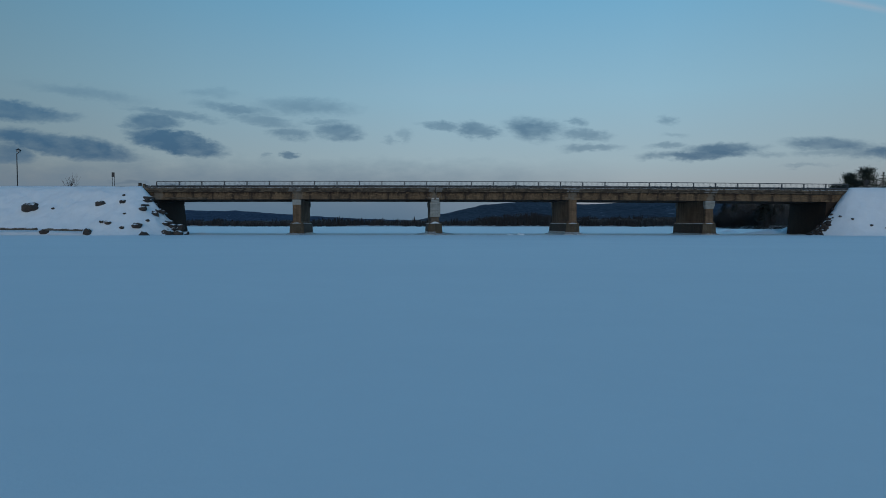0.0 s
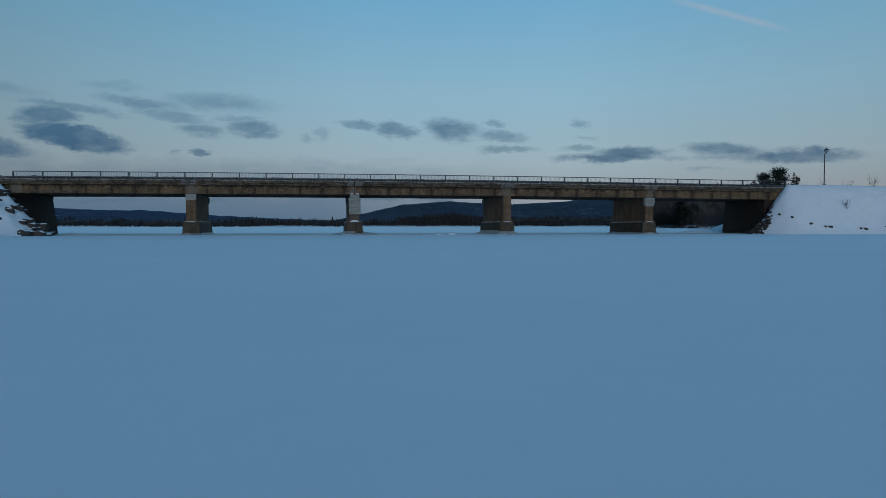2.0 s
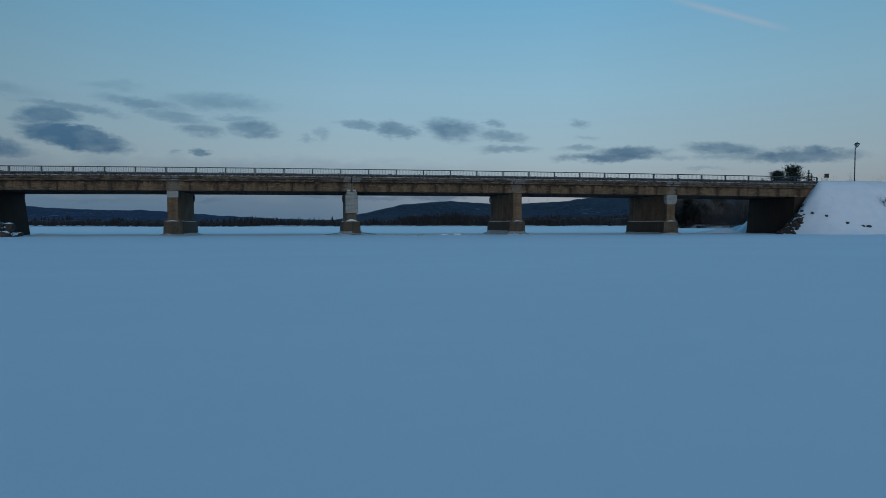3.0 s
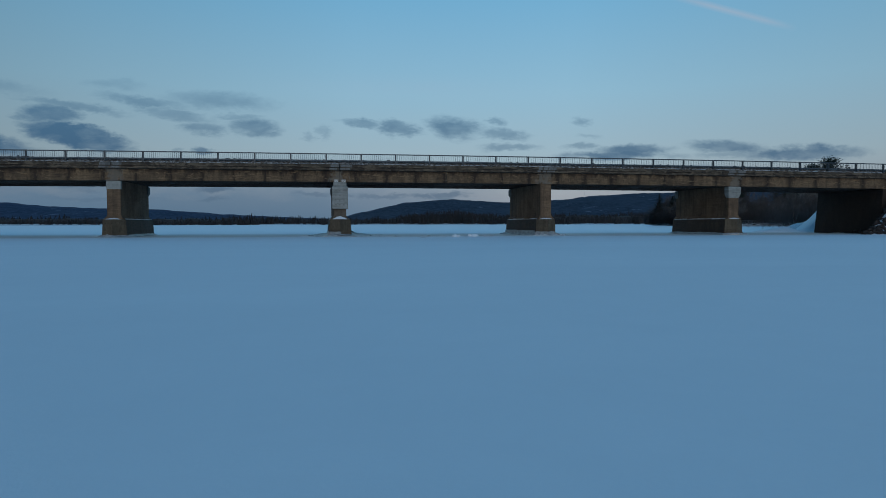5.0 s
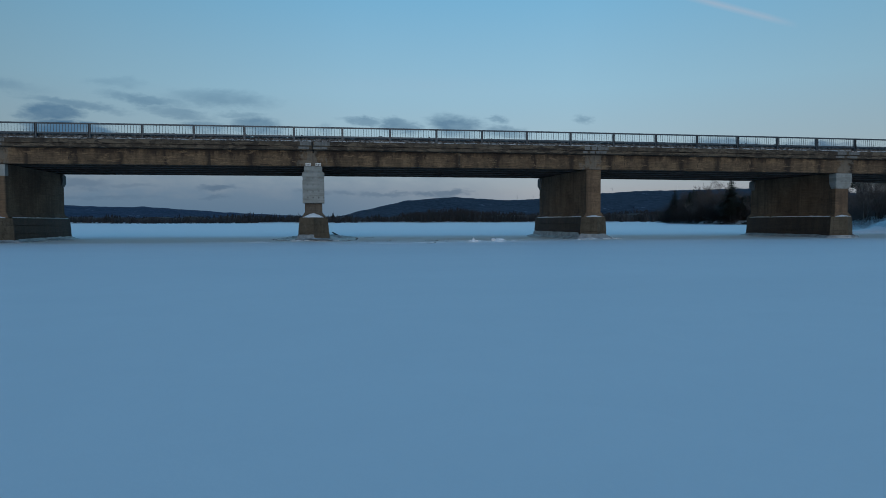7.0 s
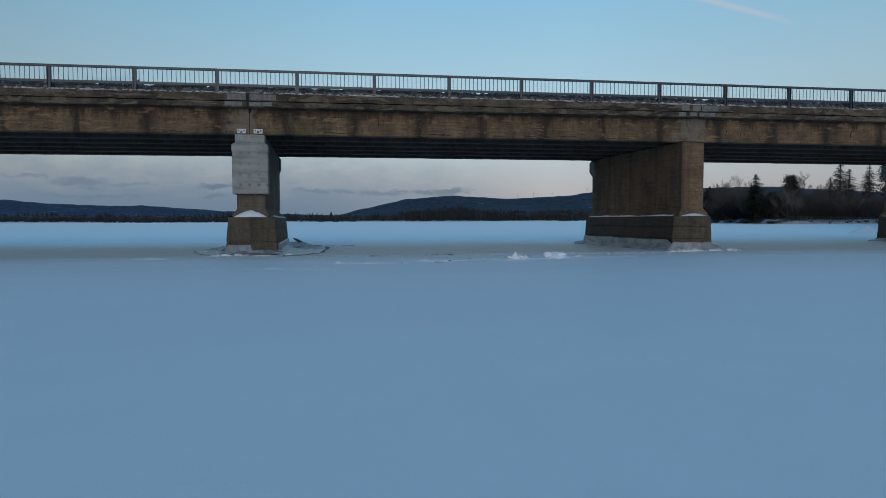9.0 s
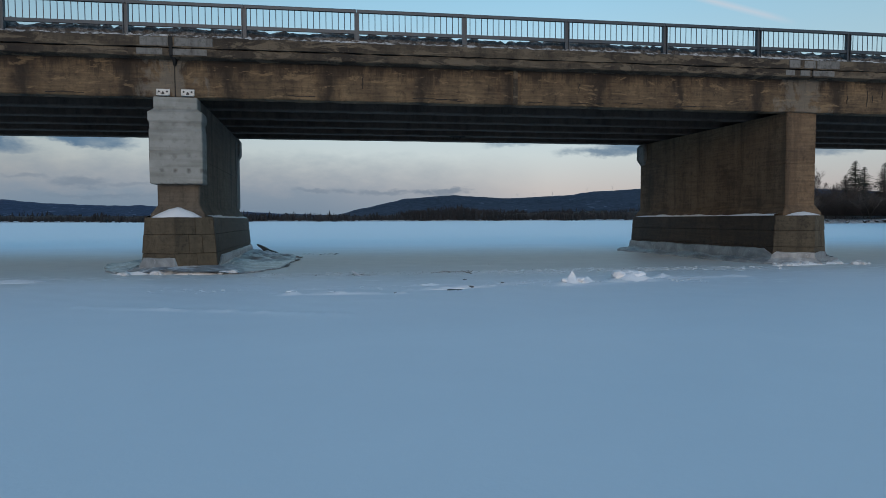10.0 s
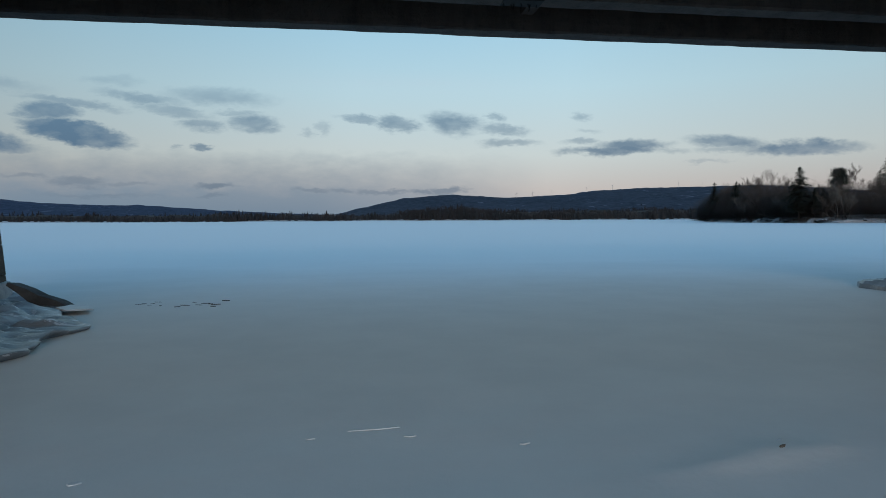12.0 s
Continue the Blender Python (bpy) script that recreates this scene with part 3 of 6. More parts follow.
def sweep(name, section, xs, material, parent, jitter=0.0, label="", seed=1):
    """A section (y, z) swept along the bridge through stations xs, with worn, uneven edges."""
    rng = random.Random(seed)
    verts, faces, n = [], [], len(section)
    for x in xs:
        for y, z in section:
            verts.append((x, y + rng.uniform(-jitter, jitter), z + camber(x) + rng.uniform(-jitter, jitter)))
    for s in range(len(xs) - 1):
        for i in range(n):
            a, b = s * n + i, s * n + (i + 1) % n
            faces.append((a, a + n, b + n, b))
    faces.append(tuple(range(n)))
    faces.append(tuple(range((len(xs) - 1) * n, len(xs) * n))[::-1])
    return link_mesh(name, verts, faces, material, parent, label)


def steps(a, b, d):
    n = max(1, round((b - a) / d))
    return [a + (b - a) * i / n for i in range(n + 1)]


def hill_noise(x, y, z=0.0):
    return noise.noise(Vector((x, y, z)))


def grid(name, xs, ys, height, material, parent=None, smooth=True):
    verts = [(x, y, height(x, y)) for y in ys for x in xs]
    n = len(xs)
    faces = [(j * n + i, j * n + i + 1, (j + 1) * n + i + 1, (j + 1) * n + i) for j in range(len(ys) - 1) for i in range(n - 1)]
    return link_mesh(name, verts, faces, material, parent, "", smooth)


def spaced(fine0, fine1, step, outer0, outer1, growth=1.22):
    """Stations that lie close together from fine0 to fine1 and ever wider outside."""
    out = steps(fine0, fine1, step)
    d, v = step, fine1
    while v < outer1:
        d *= growth
        v += d
        out.append(min(v, outer1))
    d, v = step, fine0
    while v > outer0:
        d *= growth
        v -= d
        out.insert(0, max(v, outer0))
    return out


# ---- sizes of the bridge ----
SPAN = 18.3
GIRDER_LOW, GIRDER_HIGH = 4.66, 5.66
DECK_Y0, DECK_Y1 = -0.35, 9.0
DECK_X0, DECK_X1 = -38.1, 55.2
POST_X, POST_STEP = 1.83, 2.95


def camber(x):
    return -0.00008 * x * x - 0.001 * x


# ---- the frozen river ----
def ridge(x, y, x0, y0, x1, y1, wide, high):
    dx, dy = x1 - x0, y1 - y0
    t = max(0.0, min(1.0, ((x - x0) * dx + (y - y0) * dy) / (dx * dx + dy * dy)))
    d = math.hypot(x - x0 - t * dx, y - y0 - t * dy) / wide
    return high * math.exp(-d * d) * max(0.0, 0.35 + 1.5 * abs(hill_noise(x * 1.7, y * 1.7, 3)) + 0.9 * hill_noise(x * 5.5, y * 7, 6))


def river_height(x, y):
    far = math.hypot(x - 8, y)
    z = 0.015 * hill_noise(x * 0.07, y * 0.12, 1) + 0.012 * hill_noise(x * 0.5, y * 0.9, 2)
    if far < 40:
        z += 0.006 * hill_noise(x * 2.1, y * 2.6, 4)
    if -9 < y < 0 and -6 < x < 26:
        z += ridge(x, y, 3.3, -5.75, 5.6, -5.85, 0.072, 0.053) + ridge(x, y, 3.2, -5.3, 3.6, -5.75, 0.072, 0.037)
        z += ridge(x, y, 5.8, -5.25, 7.2, -5.1, 0.080, 0.074) + ridge(x, y, 7.2, -5.1, 7.9, -4.5, 0.080, 0.068)
        z += ridge(x, y, 4.0, -5.25, 4.5, -5.35, 0.056, 0.050) + ridge(x, y, 5.9, -4.45, 6.5, -4.4, 0.064, 0.050) + ridge(x, y, 6.6, -4.4, 7.1, -4.45, 0.056, 0.037) + ridge(x, y, 3.4, -4.7, 4.9, -4.75, 0.048, 0.022)
        z += ridge(x, y, 8.0, -4.4, 14.0, -3.6, 0.176, 0.043) + ridge(x, y, 9.0, -4.8, 11.5, -4.3, 0.240, 0.050)
        z += ridge(x, y, 0.4, -6.85, 2.81, -7.75, 0.13, 0.030) + ridge(x, y, 2.81, -7.75, 4.6, -8.3, 0.13, 0.024) + ridge(x, y, -5.5, -2.3, -2.4, -2.2, 0.160, 0.037)
    if -3.5 < y < 0.5 and -6 < x < 26:
        z += 0.06 * max(0.0, hill_noise(x * 5.1, y * 5.1, 7) + 0.4 * hill_noise(x * 11, y * 11, 2)) * math.exp(-((y + 1.5) / 0.7) ** 2)
    if 0 < y < 1.6 and 7 < x < 10:
        z += ridge(x, y, 7.9, 0.75, 9.1, 1.02, 0.16, 0.022)
    return z


river = tagged(grid("water", spaced(-3, 15, 0.085, -4600, 4600), spaced(-8, 1.5, 0.055, -1500, 4700), river_height, MAT_RIVER), "frozen river under wind-packed bluish snow, bare grey ice below the bridge", "frozen river", kind="structure")


# ---- banks ----
def smooth_fall(r):
    r = max(0.0, min(1.0, r))
    return 1 - r * r * (3 - 2 * r) * 0.35 - r * 0.65


def left_bank_height(x, y):
    run = 6.6 - 4.3 * max(0.0, min(1.0, (y + 1.6) / 2.2)) 
    dx, dy, db = max(0, x + 38.4 + 2.6 * max(0.0, min(1.0, (y - 7.0) / 2.0))) / run, max(0, -0.4 - y) / 8.6, max(0, y - 9.6) / 7.0
    r = math.sqrt(dx * dx + max(dy, db) ** 2)
    z = 6.3 * smooth_fall(r) - 0.25 * max(0.0, r - 0.9)
    bump_size = min(1.0, 3 * r) * max(0.0, 1.15 - r)
    z += bump_size * (0.5 * hill_noise(x * 0.22, y * 0.3, 9) + 0.34 * hill_noise(x * 0.8, y * 0.8, 5) + 0.22 * hill_noise(x * 1.9, y * 1.9, 6) + 0.07 * hill_noise(x * 4.2, y * 4.2, 2))
    return z + 0.06 * hill_noise(x * 0.5, y * 0.5, 8) - (0.4 if r > 1.05 else 0)


def right_bank_height(x, y):
    run = 6.6 - 3.3 * max(0.0, min(1.0, (y + 1.6) / 2.2)) 
    dx, dy = max(0, 55.2 + 2.2 * max(0.0, min(1.0, (y - 7.0) / 2.0)) - x) / run, max(0, -0.4 - y) / 6.6
    db = max(0, y - 9.6) / 9.0
    r = math.sqrt(dx * dx + max(dy, db) ** 2)
    z = 6.3 * smooth_fall(r) - 0.25 * max(0.0, r - 0.9)
    z -= 0.012 * max(0, x - 62) * max(0.0, 1 - r)
    bump_size = min(1.0, 3 * r) * max(0.0, 1.15 - r)
    z += bump_size * (0.4 * hill_noise(x * 0.25, y * 0.3, 19) + 0.26 * hill_noise(x * 0.8, y * 0.8, 15) + 0.16 * hill_noise(x * 2.1, y * 2.1, 14))
    return z + 0.05 * hill_noise(x * 0.5, y * 0.5, 18) - (0.4 if r > 1.05 else 0)


left_bank = tagged(grid("bank_left", spaced(-58, -30.5, 0.22, -400, -30.5), steps(-10.6, 18, 0.24), left_bank_height, MAT_BANKSNOW), "snow-covered rocky road embankment beside the bridge", "embankment", kind="structure")
right_bank = tagged(grid("bank_right", spaced(47.2, 75, 0.4, 47.2, 420), steps(-8.6, 20, 0.4), right_bank_height, MAT_BANKSNOW), "smooth snow-covered road embankment at the bridge end", "embankment", kind="structure")

# shorelines beyond the bridge, as points (x, y) from near to far
SHORE_R = [(48.5, 12), (60, 24), (84, 50), (106, 80), (150, 112), (182, 126), (176, 133), (124, 141), (126, 175), (139, 219), (154, 238), (205, 325), (330, 480), (560, 640), (700, 702)]
SHORE_L = [(-46, 13), (-56, 40), (-90, 90), (-180, 190), (-330, 400), (-620, 600), (-900, 690)]


def along_shore(points, s):
    i = min(int(s), len(points) - 2)
    f = s - i
    (ax, ay), (bx, by) = points[i], points[i + 1]
    return ax + (bx - ax) * f, ay + (by - ay) * f


def shore_land(name, points, side, label, rows=14):
    """Land behind a shoreline: a low broken bank, then snowy ground that goes on outwards."""
    verts, faces = [], []
    outs = [-1.5, 0, 0.8, 1.6, 2.6, 4, 6, 10, 18, 35, 70, 140, 400, 1500]
    stations = steps(0, len(points) - 1, 0.02)
    for s in stations:
        x, y = along_shore(points, s)
        for k, o in enumerate(outs):
            rise = -0.3 if o < 0 else min(1.9, 0.9 * o) * (0.75 + 0.5 * hill_noise(s * 9, k * 0.4, 2)) if o < 10 else 2.0 + 0.6 * hill_noise(s * 3, k, 5)
            rise = -0.3 + (rise + 0.3) * (1 if s > 1.6 else 0.55 * min(1.0, s / 0.5) + 0.45 * max(0.0, s - 0.6)) if o > 0 else rise
            if 5.0 < s < 7.1 and o > 0:
                rise *= 0.45 + 0.35 * hill_noise(s * 30, k * 0.7, 6)
            wob = 1.2 * hill_noise(s * 14, 0.3, 1) * (1 + s * 0.3) if o < 20 else 0
            verts.append((x + side * (o + wob), y, rise if o > 0 else (-0.3 if o < 0 else 0.02)))
    n = len(outs)
    for j in range(len(stations) - 1):
        for i in range(n - 1):
            f = (j * n + i, j * n + i + 1, (j + 1) * n + i + 1, (j + 1) * n + i)
            faces.append(f if side > 0 else f[::-1])
    return tagged(link_mesh(name, verts, faces, MAT_LAND, None, "", True), label, "river shore", kind="structure")


shore_land("shore_right", SHORE_R, 1, "snowy wooded river shore with a broken bank")
shore_land("shore_left", SHORE_L, -1, "low snowy river shore")


def far_land_height(x, y):
    return -0.4 + min(2.2, max(0.0, (y - 700 - 14 * hill_noise(x * 0.012, 0.2, 1)) * 0.15)) + 0.3 * hill_noise(x * 0.05, y * 0.05, 3)


tagged(grid("shore_far", steps(-1100, 1200, 12), spaced(694, 722, 2.5, 694, 2200, 1.5), far_land_height, MAT_LAND), "far snowy river shore below dark woods", "river shore", kind="structure")


# ---- hills ----
def ridge_line(stops, u):
    for (a, h0), (b, h1) in zip(stops, stops[1:]):
        if a <= u <= b:
            f = (u - a) / (b - a)
            f = f * f * (3 - 2 * f) * 0.5 + f * 0.5
            return h0 + (h1 - h0) * f
    return stops[0][1] if u < stops[0][0] else stops[-1][1]


HILL_RIGHT = [(-0.06, 0.0), (-0.03, 0.009), (0.011, 0.0195), (0.056, 0.029), (0.083, 0.0355), (0.156, 0.0405), (0.249, 0.0358), (0.345, 0.0405), (0.404, 0.048), (0.494, 0.0525), (0.60, 0.055), (0.70, 0.058), (0.9, 0.05), (1.2, 0.035)]
HILL_LEFT = [(-1.2, 0.03), (-0.8, 0.034), (-0.6, 0.036), (-0.515, 0.0335), (-0.469, 0.0288), (-0.45, 0.0275), (-0.423, 0.0262), (-0.36, 0.024), (-0.319, 0.0245), (-0.25, 0.0195), (-0.196, 0.0155), (-0.10, 0.011), (0.02, 0.007)]


def hills(name, stops, distance, depth, label, seed, material):
    u0, u1 = stops[0][0], stops[-1][0]
    us = steps(u0, u1, 0.006)
    verts, faces, rows = [], [], 9
    for u in us:
        crest = ridge_line(stops, u) * distance + 3.5 * hill_noise(u * 60, seed) + 2.2 * hill_noise(u * 230, seed + 1)
        for r in range(rows):
            f = r / (rows - 1)
            y = distance - depth * (1 - f)
            lift = math.sin(f * math.pi / 2) ** 1.3
            z = crest * lift * y / distance * (1 + 0.10 * (1 - f) * hill_noise(u * 22, f * 3, seed)) - 4 * (1 - f)
            verts.append((u * y, y, z))
        verts.append((u * (distance + 400), distance + 400, -20))
    n = rows + 1
    for j in range(len(us) - 1):
        for i in range(n - 1):
            faces.append((j * n + i, (j + 1) * n + i, (j + 1) * n + i + 1, j * n + i + 1))
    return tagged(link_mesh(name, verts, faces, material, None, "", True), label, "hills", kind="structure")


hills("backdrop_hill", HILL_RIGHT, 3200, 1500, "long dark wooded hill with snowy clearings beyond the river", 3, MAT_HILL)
hills("backdrop_hill_low", HILL_LEFT, 3900, 1300, "low wooded hills along the horizon, tinted blue for haze", 11, MAT_FARHILL)


# ---- bridge deck ----
deck = thing("bridge_deck", "weathered brown concrete girder bridge deck on four piers", "bridge", kind="structure")
SPANS = [(DECK_X0, -SPAN), (-SPAN, 0), (0, SPAN), (SPAN, 2 * SPAN), (2 * SPAN, DECK_X1)]
GIRDER_Y = [0.0, 1.66, 3.32, 4.98, 6.64, 8.26]
for k, (a, b) in enumerate(SPANS):
    gap = 0.03
    xs = steps(a + gap, b - gap, 0.30)
    top = [(DECK_Y0, 5.875), (DECK_Y0 - 0.0, 6.13), (DECK_Y0 + 0.03, 6.155), (0.75, 6.16), (0.75, 5.98), (7.9, 5.98), (7.9, 6.16), (DECK_Y1, 6.15), (DECK_Y1, 5.87), (4.3, 5.86)]
    sweep("deck_slab", top, xs, MAT_EDGE, deck, 0.013, "", k)
    lip = [(DECK_Y0 + 0.035, 5.848), (DECK_Y0 + 0.03, 5.665), (DECK_Y0 + 0.06, 5.645), (-0.02, 5.63), (8.68, 5.63), (DECK_Y1 - 0.06, 5.645), (DECK_Y1 - 0.03, 5.848)]
    sweep("deck_ledge", lip, xs, MAT_EDGE, deck, 0.015, "", k + 20)
    for g, y in enumerate(GIRDER_Y):
        low = GIRDER_LOW
        sec = [(y, GIRDER_HIGH), (y, low + 0.03), (y + 0.03, low), (y + 0.37, low), (y + 0.40, low + 0.03), (y + 0.40, GIRDER_HIGH)]
        sweep("girder", sec, steps(a + 0.004, b - 0.004, 0.4), MAT_GIRDER if g == 0 else MAT_UNDERDECK, deck, 0.008, "stained and spalled outer concrete girder" if g == 0 else "", k * 7 + g)
    mid = (a + b) / 2
    for x in (mid - 0.12, a + 0.9, b - 1.1):
        bm = bmesh.new()
        add_box(bm, x, x + 0.22, 0.40, 8.26, 4.95 + camber(x), 5.64 + camber(x), 0.01)
        part("diaphragm", bm, MAT_UNDERDECK, deck)
# pale repairs at the joints, the open joint above the second pier, a raised strip on the girder
def patch(x0, x1, z0, z1, y, material=MAT_PATCH, label="pale concrete repair"):
    bm = bmesh.new()
    add_box(bm, x0, x1, y - 0.012, y + 0.05, z0 + camber(x0), z1 + camber(x0), 0.006)
    return part("patch", bm, material, deck, label)


for x0, x1 in ((-0.75, -0.06), (0.10, 1.05), (SPAN - 0.8, SPAN - 0.45), (SPAN - 0.32, SPAN + 0.05), (SPAN + 0.1, SPAN + 0.85), (2 * SPAN - 0.8, 2 * SPAN - 0.1), (2 * SPAN + 0.05, 2 * SPAN + 0.9), (-SPAN - 0.9, -SPAN - 0.05), (-SPAN + 0.05, -SPAN + 0.8)):
    patch(x0, x1, 5.90, 6.12, DECK_Y0)
    patch(x0 - 0.1, x1 - 0.15, 5.68, 5.84, DECK_Y0 + 0.03)
patch(-35.6, -29.9, 4.70, 4.96, 0.0, MAT_EDGE, "long grey repair along the girder foot")
bm = bmesh.new()
add_box(bm, -0.035, 0.045, DECK_Y0 - 0.02, 0.4, 5.66, 6.14, 0.004)
add_box(bm, -0.012, 0.012, -0.008, 0.3, 4.67, 5.7, 0.002)
add_box(bm, -0.055, 0.055, DECK_Y0 - 0.022, 0.3, 5.90, 6.15, 0.004)
add_prism(bm, [(-0.03, -0.3), (0.05, -0.3), (0.05, 0.02), (-0.03, 0.02)], 5.63, 5.80, [(-0.06, -0.345), (0.03, -0.345), (0.03, 0.02), (-0.06, 0.02)])
add_prism(bm, [(-0.012, -0.06), (0.03, -0.06), (0.03, 0.02), (-0.012, 0.02)], 5.46, 5.66, [(0.0, -0.31), (0.10, -0.31), (0.10, 0.02), (0.0, 0.02)])
part("expansion_joint", bm, MAT_GAP, deck, "open black expansion joint")
bm = bmesh.new()
add_box(bm, 9.17, 9.30, -0.03, 0.02, 4.665, 5.64, 0.008)
part("drain_strip", bm, MAT_EDGE, deck, "raised vertical concrete strip")
for x in (-0.30, 0.32):
    bm = bmesh.new()
    add_box(bm, x - 0.17, x + 0.17, -0.035, 0.01, 4.70, 4.86, 0.008)
    add_box(bm, x - 0.15, x + 0.15, -0.12, 0.02, 4.675, 4.70, 0.004)
    plate = part("bearing_plate", bm, MAT_WHITE, deck, "white bolted steel bearing plate")
    for dx in (-0.10, 0.10):
        bm = bmesh.new()
        add_tube(bm, (x + dx, -0.034, 4.79), (x + dx, -0.055, 4.79), 0.028, 0.024, 8)
        part("bolt", bm, MAT_BLACK, plate)
    bm = bmesh.new()
    add_prism(bm, [(x - 0.05, -0.045), (x + 0.05, -0.045), (x + 0.05, -0.033), (x - 0.05, -0.033)], 4.705, 4.79, [(x - 0.015, -0.045), (x + 0.015, -0.045), (x + 0.015, -0.033), (x - 0.015, -0.033)])
    part("anchor", bm, MAT_BLACK, plate)

rng = random.Random(44)
# the shade inside each crack at the girder foot is a raised dark strip
for x in (2.9, 6.3, 7.35, 9.5, 10.9, 12.4, 14.1, -3.2, -7.5, -12.1, 21.2, 24.8, 29.3, 33.0):
    bm = bmesh.new()
    wide, z = rng.uniform(0.35, 1.3), 4.735 + rng.uniform(-0.02, 0.05) + camber(x)
    for s in range(4):
        f0, f1, lift = x + wide * s / 4, x + wide * (s + 1) / 4, rng.uniform(-0.012, 0.012)
        add_box(bm, f0, f1, -0.013, 0.02, z + lift, z + lift + rng.uniform(0.010, 0.026))
    part("crack", bm, MAT_GAP, deck, "open crack along the girder foot, its shade a raised dark strip")
for x, z0, z1 in ((-6.2, 5.12, 5.36), (-4.72, 4.98, 5.40), (4.9, 5.0, 5.4), (11.1, 5.05, 5.3), (19.69, 4.95, 5.2), (20.38, 4.88, 5.36), (20.55, 5.0, 5.22), (20.9, 5.1, 5.34), (-14.2, 4.95, 5.3), (25.6, 4.9, 5.25)):
    bm = bmesh.new()
    for n in range(4):
        f0, f1, aside = z0 + (z1 - z0) * n / 4, z0 + (z1 - z0) * (n + 1) / 4, rng.uniform(-0.018, 0.018) + 0.01 * n
        add_box(bm, x + aside, x + aside + rng.uniform(0.012, 0.03), -0.013, 0.02, f0 + camber(x), f1 + camber(x))
    part("crack", bm, MAT_GAP, deck, "open crack down the girder face")
# spalled stub and bent bars below an inner girder
bm = bmesh.new()
for n in range(7):
    x = 8.40 + 0.085 * n
    add_tube(bm, (x, 6.9, 4.70), (x + 0.05 * math.sin(n * 2.1), 6.86 + 0.03 * math.cos(n), 4.585 - 0.03 * (n % 3)), 0.012, 0.009, 5)
add_box(bm, 8.36, 8.98, 6.70, 7.00, 4.63, 4.668, 0.015)
part("broken_bars", bm, MAT_GAP, deck, "rusty bent bars hanging from a spalled girder")

# ploughed snow along the kerb, with a crust on the outer edge
def snow_berm(name, y0, y1, high, x0, x1, seed, label, material=MAT_DIRTYSNOW, base=6.15, step=0.11):
    xs, n = steps(x0, x1, step), 9
    verts, faces = [], []
    for x in xs:
        lump = 0.78 + 0.18 * hill_noise(x * 0.5, seed) + 0.16 * hill_noise(x * 2.3, seed + 1) + 0.24 * hill_noise(x * 5.5, seed + 2)
        for i in range(n):
            f = i / (n - 1)
            y = y0 + (y1 - y0) * f + 0.03 * hill_noise(x * 4, f * 3, seed)
            z = base + camber(x) - 0.015 + high * max(0.08, lump) * math.sin(math.pi * f) ** 0.7 + 0.09 * math.sin(math.pi * f) * hill_noise(x * 8, f * 9, seed + 3)
            verts.append((x, y, z))
    for j in range(len(xs) - 1):
        for i in range(n - 1):
            faces.append((j * n + i, (j + 1) * n + i, (j + 1) * n + i + 1, j * n + i + 1))
    return tagged(link_mesh(name, verts, faces, material), label, "snow", kind="stuff")


snow_berm("snow_berm", -0.12, 0.75, 0.52, DECK_X0, DECK_X1, 4, "dirty ploughed snow bank behind the bridge railing")
snow_berm("snow_crust", DECK_Y0 + 0.015, 0.0, 0.10, DECK_X0, DECK_X1, 40, "crusted grey snow on the deck edge", MAT_CRUST)
snow_berm("snow_berm", 7.4, 8.75, 0.45, DECK_X0, DECK_X1, 70, "dirty ploughed snow bank along the far kerb")


# ---- railing ----
railing = thing("bridge_railing", "grey galvanised steel picket railing on the deck edge", "railing")
RAIL_X0, RAIL_X1, RAIL_Y = POST_X - 13 * POST_STEP, POST_X + 18 * POST_STEP, -0.20
bar = [(RAIL_Y - 0.045, 6.985), (RAIL_Y - 0.045, 7.055), (RAIL_Y - 0.03, 7.07), (RAIL_Y + 0.03, 7.07), (RAIL_Y + 0.045, 7.055), (RAIL_Y + 0.045, 6.985)]
low_bar = [(RAIL_Y - 0.03, 6.425), (RAIL_Y - 0.03, 6.515), (RAIL_Y + 0.03, 6.515), (RAIL_Y + 0.03, 6.425)]
for k in range(-13, 18):
    a, b = POST_X + k * POST_STEP, POST_X + (k + 1) * POST_STEP
    sweep("top_rail", bar, [a + 0.004, (a + b) / 2, b - 0.004], MAT_STEEL, railing, 0.002, "", k + 50)
    sweep("bottom_rail", low_bar, [a + 0.06, (a + b) / 2, b - 0.06], MAT_STEEL, railing, 0.001, "", k + 90)
post_mesh = None
for k in range(-13, 19):
    x = POST_X + k * POST_STEP
    if post_mesh is None:
        bm = bmesh.new()
        add_box(bm, -0.065, -0.045, RAIL_Y - 0.06, RAIL_Y + 0.06, 6.14, 6.99)
        add_box(bm, 0.045, 0.065, RAIL_Y - 0.06, RAIL_Y + 0.06, 6.14, 6.99)
        add_box(bm, -0.047, 0.047, RAIL_Y - 0.012, RAIL_Y + 0.012, 6.14, 6.985)
        add_box(bm, -0.10, 0.10, RAIL_Y - 0.10, RAIL_Y + 0.09, 6.12, 6.17, 0.006)
        first = part("post", bm, MAT_STEEL, railing)
        post_mesh = first.data
        first.location = (x, 0, camber(x))
    else:
        ob = new("post", post_mesh)
        ob.parent, ob.location = railing, (x, 0, camber(x))
PICKETS = 17
picket_mesh, rest_v, rest_f = None, [], []
